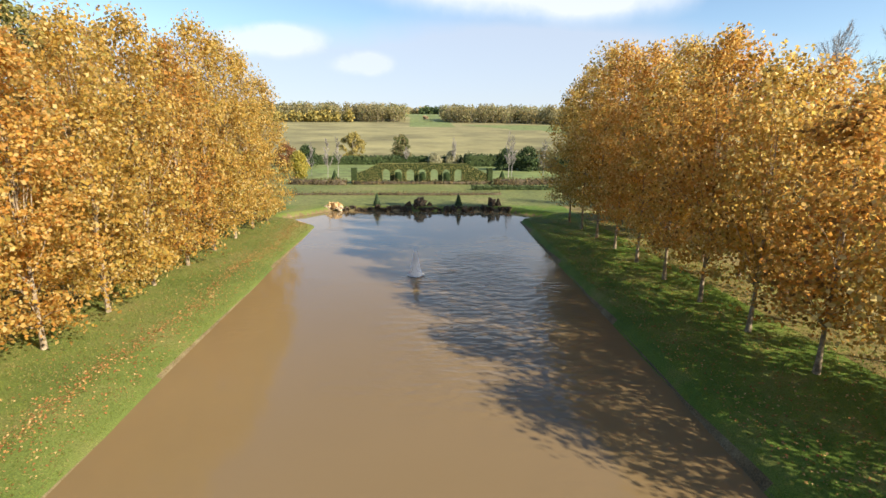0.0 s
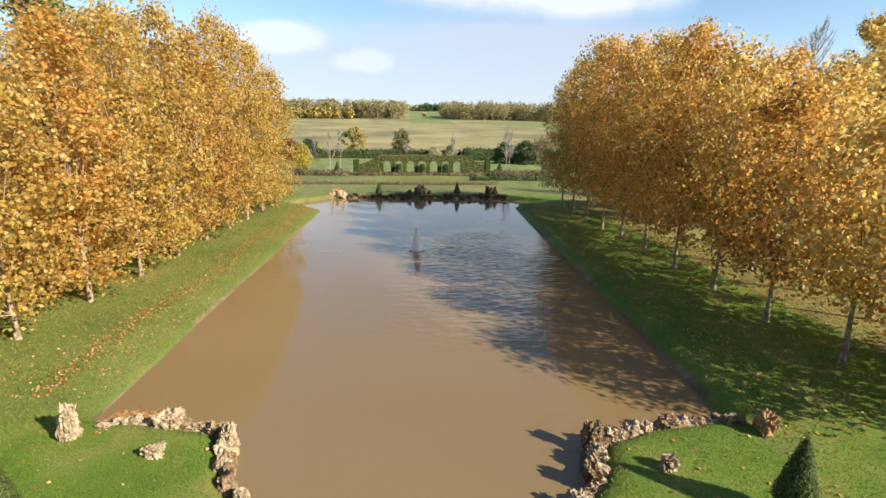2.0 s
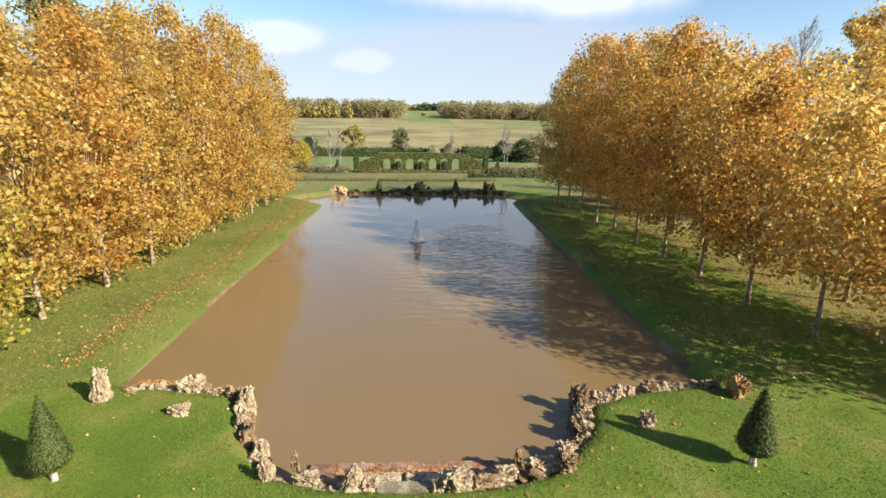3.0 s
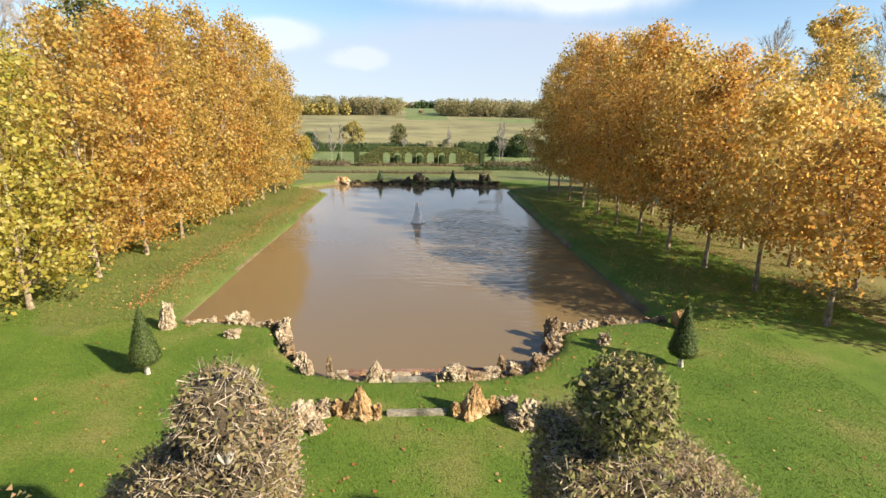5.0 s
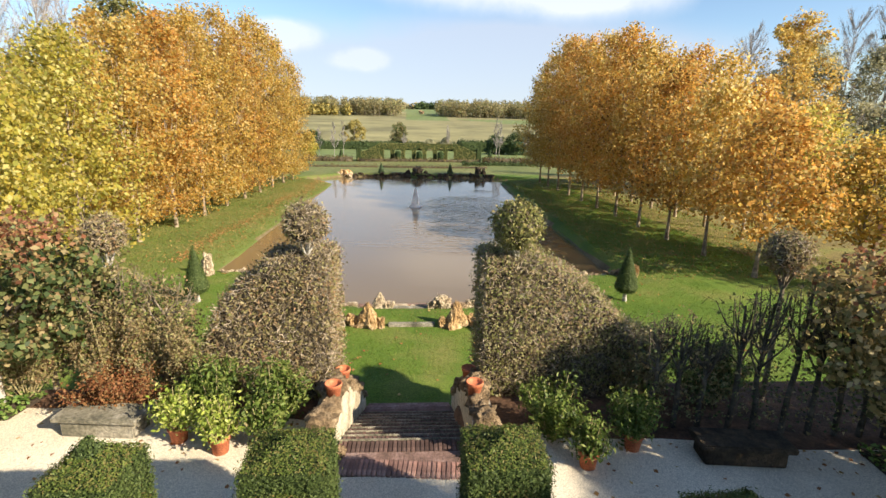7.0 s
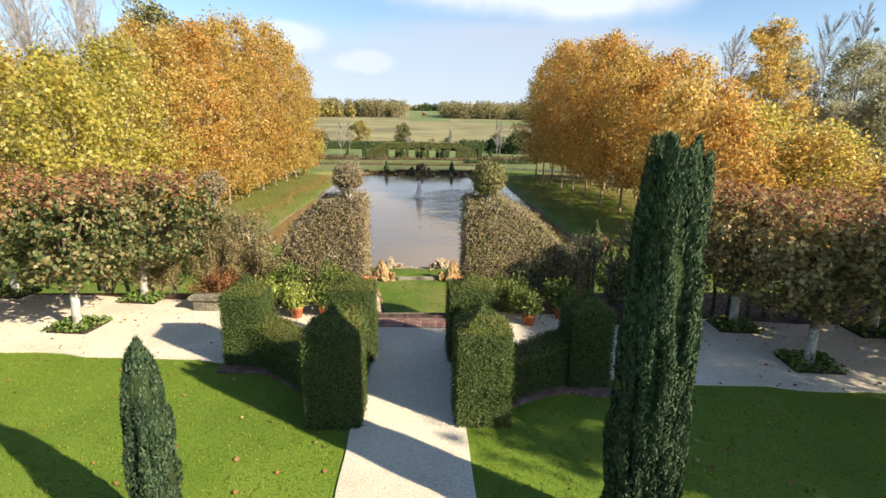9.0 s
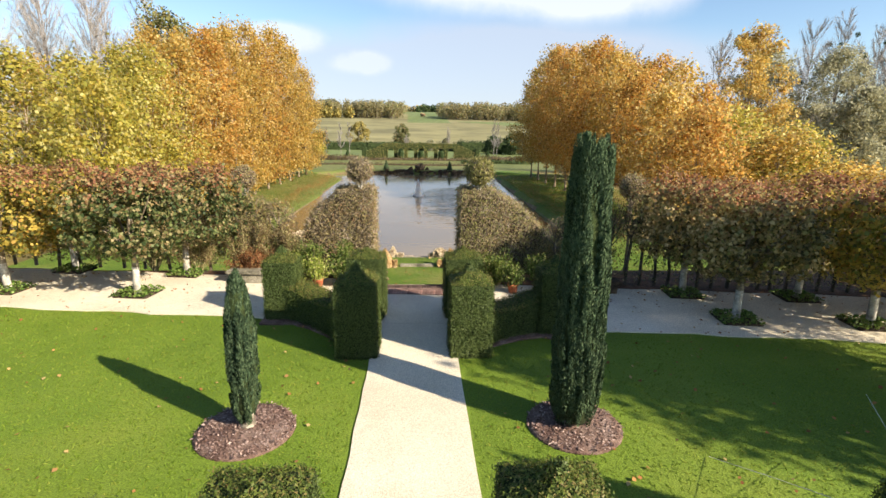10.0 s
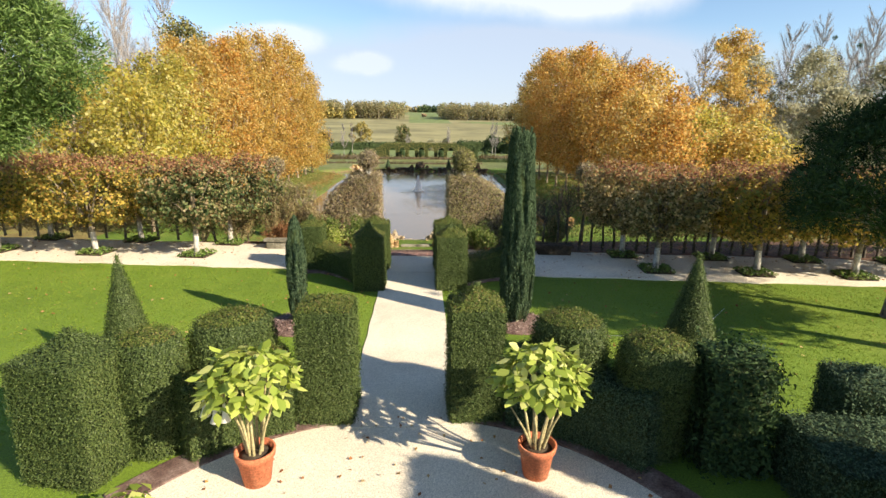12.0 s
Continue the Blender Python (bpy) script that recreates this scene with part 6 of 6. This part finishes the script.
far_hedge("field_hedge", -60, 12, 168, 170.5, LOW + 0.2, 2.5, WOOD_DARK, "long dark hedge along the field", 741, 5, 0.6)
far_hedge("field_hedge", 12.2, 70, 162, 165, LOW + 0.2, 3.2, WOOD_DARK, "dark hedge along the field", 742, 5, 0.6)
FT = "trees along the field hedge"
for i, (x, y, h, reach, bottom, mat, text) in enumerate((
        (-20.4, 176, 8.6, 3.9, 1.2, WOOD_GOLD, "yellow-green tree along the field hedge"), (-5.9, 176, 8.0, 2.8, 1.6, LINDEN_GREEN, "dark olive tree along the field hedge"),
        (-36, 160, 6, 2.8, 0.4, BEECH_RUST, "russet tree along the field hedge"), (-30, 158, 5.5, 2.6, 0.4, WOOD_DARK, "dark shrub along the field hedge"), (22, 150, 5, 3.0, 0.3, WOOD_DARK, "dark shrub along the field hedge"),
        (27, 148, 5.5, 3.0, 0.3, WOOD_DARK, "dark shrub along the field hedge"), (32, 150, 6, 3.0, 0.3, WILLOW_LEAF, "grey-green shrub along the field hedge"), (4, 166, 3.2, 1.6, 0.3, WILLOW_LEAF, "small bush along the field hedge"),
        (9, 167, 3.6, 1.6, 0.3, WILLOW_LEAF, "small bush along the field hedge"), (14, 166, 3.4, 1.5, 0.3, WILLOW_LEAF, "small bush along the field hedge"),
        (38, 146, 6.5, 3.0, 0.3, WOOD_DARK, "dark tree along the field hedge"), (-25, 128, 5.0, 1.6, 0.6, PLANE_LIME, "small golden tree near the arcade"))):
    broad_tree("tree", pose(x, y, gz_at(x, y) - 0.1), text, "tree", h, bottom, reach, 4200, 0.34, mat, BARK, 750 + i, 60, 1.0, 0.14, 8, FT, needle=True)
for i, (x, y, h) in enumerate(((-19.5, 130, 8.0), (-17.5, 131, 8.5), (19.0, 130, 10), (20.2, 133, 9.5), (9.5, 165, 9), (27, 132, 8), (-24, 135, 7), (-4, 168, 5))):
    bare_poplar(x, y, gz_at(x, y), h, 1.1, "slender bare tree near the arcade", 770 + i, "slender bare trees", 26, 0, HAZE_TWIG, 0.03)


# ---- the wooded ridge ----
def far_wood(name, spots, mat, label, seed, per=110, leaf=1.5):
    g = np.random.default_rng(seed)
    P, O = [], []
    for x, y, h, r in spots:
        d = unit(g.normal(size=(per, 3)))
        P.append(np.array([x, y, gz_at(x, y) + h * 0.5]) + d * np.array([r, r, h * 0.48]) * g.random((per, 1)) ** 0.3)
        O.append(unit(d + np.array([0, 0, 0.3])))
    v, f = tubes([[((x, y, gz_at(x, y) - 0.5), 0.35), ((x, y, gz_at(x, y) + h * 0.7), 0.15)] for x, y, h, r in spots], 4)
    ob = thing(name, pose(0, 0, 0), label, "woodland", kind="stuff")
    link_mesh("trunks", v, f, TWIG, ob)
    leaves("crowns", np.concatenate(P), np.concatenate(O), leaf, mat, ob, loose=0.7, width=0.8, seed=seed, needle=True)


g = np.random.default_rng(77)
left = [(g.uniform(-400, -16), g.uniform(500, 560), g.uniform(14, 19), g.uniform(3.2, 5.6)) for _ in range(560)]
right = []
for _ in range(560):
    x = 21 + 380 * g.random()
    right.append((x, g.uniform(500, 560) - 0.45 * min(x - 21, 130), g.uniform(13, 18), g.uniform(3.2, 5.6)))
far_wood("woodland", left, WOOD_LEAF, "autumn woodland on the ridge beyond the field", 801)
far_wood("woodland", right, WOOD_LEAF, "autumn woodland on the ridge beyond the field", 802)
far_wood("woodland", [(g.uniform(-200, -60), g.uniform(488, 500), g.uniform(7, 12), 3.5) for _ in range(70)], WOOD_GOLD, "golden trees at the edge of the wood", 803, 90, 2.0)
far_wood("woodland", [(g.uniform(-2, 42), g.uniform(860, 900), g.uniform(12, 19), 6) for _ in range(18)], WOOD_DARK, "dark trees closing the far avenue", 804, 90, 3.0)
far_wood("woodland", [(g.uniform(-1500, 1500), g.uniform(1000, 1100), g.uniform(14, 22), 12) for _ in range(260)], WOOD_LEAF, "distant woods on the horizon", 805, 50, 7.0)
R(4, 560, gz_at(4, 560), 6, 5, 3.6, 140, STONE, 0, False, "ruddy mound in the far avenue", "far mound")


# ---- clouds ----
def cloud(x, y, z, w, h, seed, label, soft=0.5, amount=1.0, glow=0.5, tint=(0.91, 0.94, 1.0)):
    """A flat bank of cloud far beyond the ridge."""
    k, q = 24, 12
    a, b = np.meshgrid(np.linspace(-1, 1, k + 1), np.linspace(-1, 1, q + 1))
    i = np.arange(a.size).reshape(a.shape)
    m, nt, p = nodes_of("cloud_vapour")
    tc = nt.nodes.new("ShaderNodeTexCoord")
    mp = nt.nodes.new("ShaderNodeMapping")
    mp.inputs["Scale"].default_value = (2 / w, 1, 2 / h)
    nt.links.new(tc.outputs["Object"], mp.inputs["Vector"])
    gr = nt.nodes.new("ShaderNodeTexGradient")
    gr.gradient_type = "SPHERICAL"
    nt.links.new(mp.outputs["Vector"], gr.inputs["Vector"])
    n = nt.nodes.new("ShaderNodeTexNoise")
    n.inputs["Scale"].default_value, n.inputs["Detail"].default_value, n.inputs["Roughness"].default_value = 3.2 / w, 7, 0.6
    n.noise_dimensions = "4D"
    n.inputs["W"].default_value = seed
    nt.links.new(tc.outputs["Object"], n.inputs["Vector"])
    s = nt.nodes.new("ShaderNodeMath")
    s.operation = "MULTIPLY_ADD"
    nt.links.new(n.outputs["Fac"], s.inputs[0])
    s.inputs[1].default_value = 1.1
    nt.links.new(gr.outputs["Fac"], s.inputs[2])
    r = ramp(nt, s.outputs[0], [(0.62, (0, 0, 0)), (min(1.0, 0.62 + soft), (amount, amount, amount))])
    fade = ramp(nt, gr.outputs["Fac"], [(0.0, (0, 0, 0)), (0.35, (1, 1, 1))])
    thick = mix(nt, 1.0, r.outputs["Color"], fade.outputs["Color"], "MULTIPLY")
    em = nt.nodes.new("ShaderNodeEmission")
    em.inputs["Color"].default_value, em.inputs["Strength"].default_value = (*tint, 1), glow
    tr = nt.nodes.new("ShaderNodeBsdfTransparent")
    mx = nt.nodes.new("ShaderNodeMixShader")
    nt.links.new(thick, mx.inputs["Fac"])
    nt.links.new(tr.outputs[0], mx.inputs[1])
    nt.links.new(em.outputs[0], mx.inputs[2])
    nt.links.new(mx.outputs[0], nt.nodes["Material Output"].inputs["Surface"])
    ob = link_mesh("backdrop_cloud", np.stack([a * w / 2, 0 * a, b * h / 2], -1).reshape(-1, 3), np.stack([i[:-1, :-1], i[:-1, 1:], i[1:, 1:], i[1:, :-1]], -1).reshape(-1, 4), m)
    ob.matrix_basis = pose(x, y, z)
    ob.visible_shadow = False
    return tagged(ob, label, "cloud", kind="structure")


FAR = 4200
cloud(-1180, FAR - 40, 690, 1200, 330, 1.3, "small white cumulus cloud in a pale blue sky", 1.0, 0.6)
cloud(-450, FAR - 80, 520, 640, 240, 2.1, "small white cumulus cloud in a pale blue sky", 1.2, 0.42)
cloud(960, FAR - 120, 1130, 3300, 760, 3.7, "broad white cloud bank in a pale blue sky", 1.1, 0.8)
cloud(300, FAR, 420, 9000, 1200, 5.2, "thin pale veil of cloud above the horizon", 1.1, 0.75, 0.4, (0.76, 0.84, 1.0))


# ---- grass and fallen leaves ----
GRASS_BLADE = leaf_material("grass_blades", [(0.115, 0.185, 0.015), (0.14, 0.215, 0.019), (0.175, 0.24, 0.026), (0.22, 0.255, 0.038)], 0.3, 0.6, 0.5, 0.5)
BANK_BLADE = leaf_material("bank_grass_blades", [(0.115, 0.155, 0.028), (0.15, 0.185, 0.035), (0.2, 0.205, 0.055), (0.25, 0.21, 0.08)], 0.3, 0.6, 0.7, 0.35)

POND_BLADE = leaf_material("pond_lawn_blades", [(0.085, 0.152, 0.015), (0.11, 0.178, 0.019), (0.142, 0.188, 0.03), (0.195, 0.193, 0.052)], 0.3, 0.6, 0.8, 0.4)


def blades(name, x, y, height, material, label, seed, wide=0.3, lift=0.0):
    """Short upright tufts of grass on the ground."""
    g = np.random.default_rng(seed)
    n = len(x)
    z = ground_height(x, y) + lift
    at = np.c_[x, y, z]
    a = g.uniform(0, 2 * math.pi, n)
    side = np.stack([np.cos(a), np.sin(a), np.zeros(n)], 1)
    h = (height * g.uniform(0.5, 1.3, n))[:, None]
    tip = at + np.c_[g.normal(0, 1.0, (n, 2)), np.ones(n) * 0.7] * h
    v = np.stack([at - side * h * wide, at + side * h * wide, tip], 1).reshape(-1, 3)
    return tagged(link_mesh(name, v, np.arange(3 * n).reshape(-1, 3), material), label, "grass", kind="stuff")


def open_lawn(x, y):
    """Whether a place on the terrace is lawn, clear of gravel, beds and hedges."""
    u = x * math.cos(ALLEY) + (y - 14.65) * math.sin(ALLEY)
    v = -x * math.sin(ALLEY) + (y - 14.65) * math.cos(ALLEY)
    ok = (np.abs(x) > 0.93) & (v < -0.03) & (np.hypot(x, y - 2.75) > 4.05)
    for bx in (-2.52, 2.52):
        ok &= np.hypot(x - bx, y - 10.45) > 0.72
    return ok


g = np.random.default_rng(901)
x, y = g.uniform(-15, 15, 120000), g.uniform(6, 16.3, 120000)
k = open_lawn(x, y)
blades("grass", x[k], y[k], 0.036, GRASS_BLADE, "short mown green grass of the terrace lawns", 902)
x, y = g.uniform(-14, 14, 80000), g.uniform(22.3, 35, 80000)
far = pond_distance(x, y) < 1.6 + 0.7 * np.sin(x * 1.7) + g.normal(0, 0.7, len(x))
k = (pond_distance(x, y) > 0.35) & far
blades("grass", x[k], y[k], 0.05, BANK_BLADE, "olive brown-flecked grass round the pond's rim", 905)
k = (pond_distance(x, y) > 0.35) & ~far
blades("grass", x[k], y[k], 0.045, POND_BLADE, "mown green grass of the pond lawn", 903)
x, y = np.r_[g.uniform(-19, -10.3, 60000), g.uniform(10.6, 24, 70000)], g.uniform(30, 84, 130000)
k = (pond_distance(x, y) > 0.15) & (y > 34)
west = x < 0
blades("grass", x[k & west], y[k & west], 0.075, BANK_BLADE, "uneven grass of the pond bank", 904)
blades("grass", x[k & ~west], y[k & ~west], 0.075, POND_BLADE, "green grass under the plane trees", 906)


def fallen(name, x, y, size, label, seed, lift=0.03):
    z = ground_height(x, y) + lift
    return tagged(leaves(name, np.c_[x, y, z], np.tile([0, 0, 1.0], (len(x), 1)), size, FALLEN, None, "", loose=0.35, width=0.85, seed=seed), label, "leaves")


n = 6000
y = g.uniform(36, 80, n)
x = np.where(g.random(n) < 0.5, -12.75 + 0.3 * np.sin(y * 0.4) + g.normal(0, 0.33, n), -10.9 - 0.02 * (y - 36) - np.abs(g.normal(0, 2.4, n)))
k = pond_distance(x, y) > 0.1
fallen("fallen_leaves", x[k], y[k], 0.09, "band of fallen orange leaves along the pond bank", 911)
n = 5000
y = g.uniform(33, 80, n)
x = 11.2 + 0.025 * (y - 34) + np.abs(g.normal(0, 4.5, n))
k = pond_distance(x, y) > 0.2
fallen("fallen_leaves", x[k], y[k], 0.09, "scattered fallen leaves under the plane trees", 912)
x, y = g.uniform(-16, 16, 700), g.uniform(6, 16, 700)
k = open_lawn(x, y)
fallen("fallen_leaves", x[k], y[k], 0.07, "few fallen yellow leaves on the terrace lawn", 913)
n = 900
u, v = g.uniform(-20, 20, n), g.random(n) ** 2 * 3.2
u_, v_ = u, 3.2 - v
x = u_ * math.cos(ALLEY) - v_ * math.sin(ALLEY)
y = 14.65 + u_ * math.sin(ALLEY) + v_ * math.cos(ALLEY)
k = np.abs(x) > 1.6
fallen("fallen_leaves", x[k], y[k], 0.07, "dry leaves blown along the gravel walk", 914, 0.035)
x, y = g.uniform(-12, 12, 500), g.uniform(22.5, 34, 500)
k = pond_distance(x, y) > 0.4
fallen("fallen_leaves", x[k], y[k], 0.1, "few fallen leaves on the pond lawn", 915)
a, d = g.uniform(0, 2 * math.pi, 260), 3.9 * g.random(260) ** 0.4
fallen("fallen_leaves", d * np.cos(a), 2.75 + d * np.sin(a), 0.055, "few dry leaves on the gravel forecourt", 917, 0.028)
# leaves caught against the near rim of the water
t = g.random(1600)
x = np.where(t < 0.45, -9.9 + 1.9 * g.random(1600) ** 1.5, np.where(t < 0.8, g.normal(-0.3, 1.2, 1600), 8.5 + 1.6 * g.random(1600)))
y = np.where(t < 0.45, 35.55 + np.abs(g.normal(0, 0.2, 1600)), np.where(t < 0.8, 30.15 + np.abs(g.normal(0, 0.34, 1600)), 34.75 + np.abs(g.normal(0, 0.12, 1600))))
fl = leaves("floating_leaves", np.c_[x, y, np.where((np.abs(x) < 4) & (y < 31.0), WATER + 0.105, WATER + 0.012)], np.tile([0, 0, 1.0], (1600, 1)), 0.13, FALLEN, None, "", loose=0.08, width=0.85, seed=916, fold=0.02)
tagged(fl, "red-brown leaves floating along the pond's rim", "leaves")
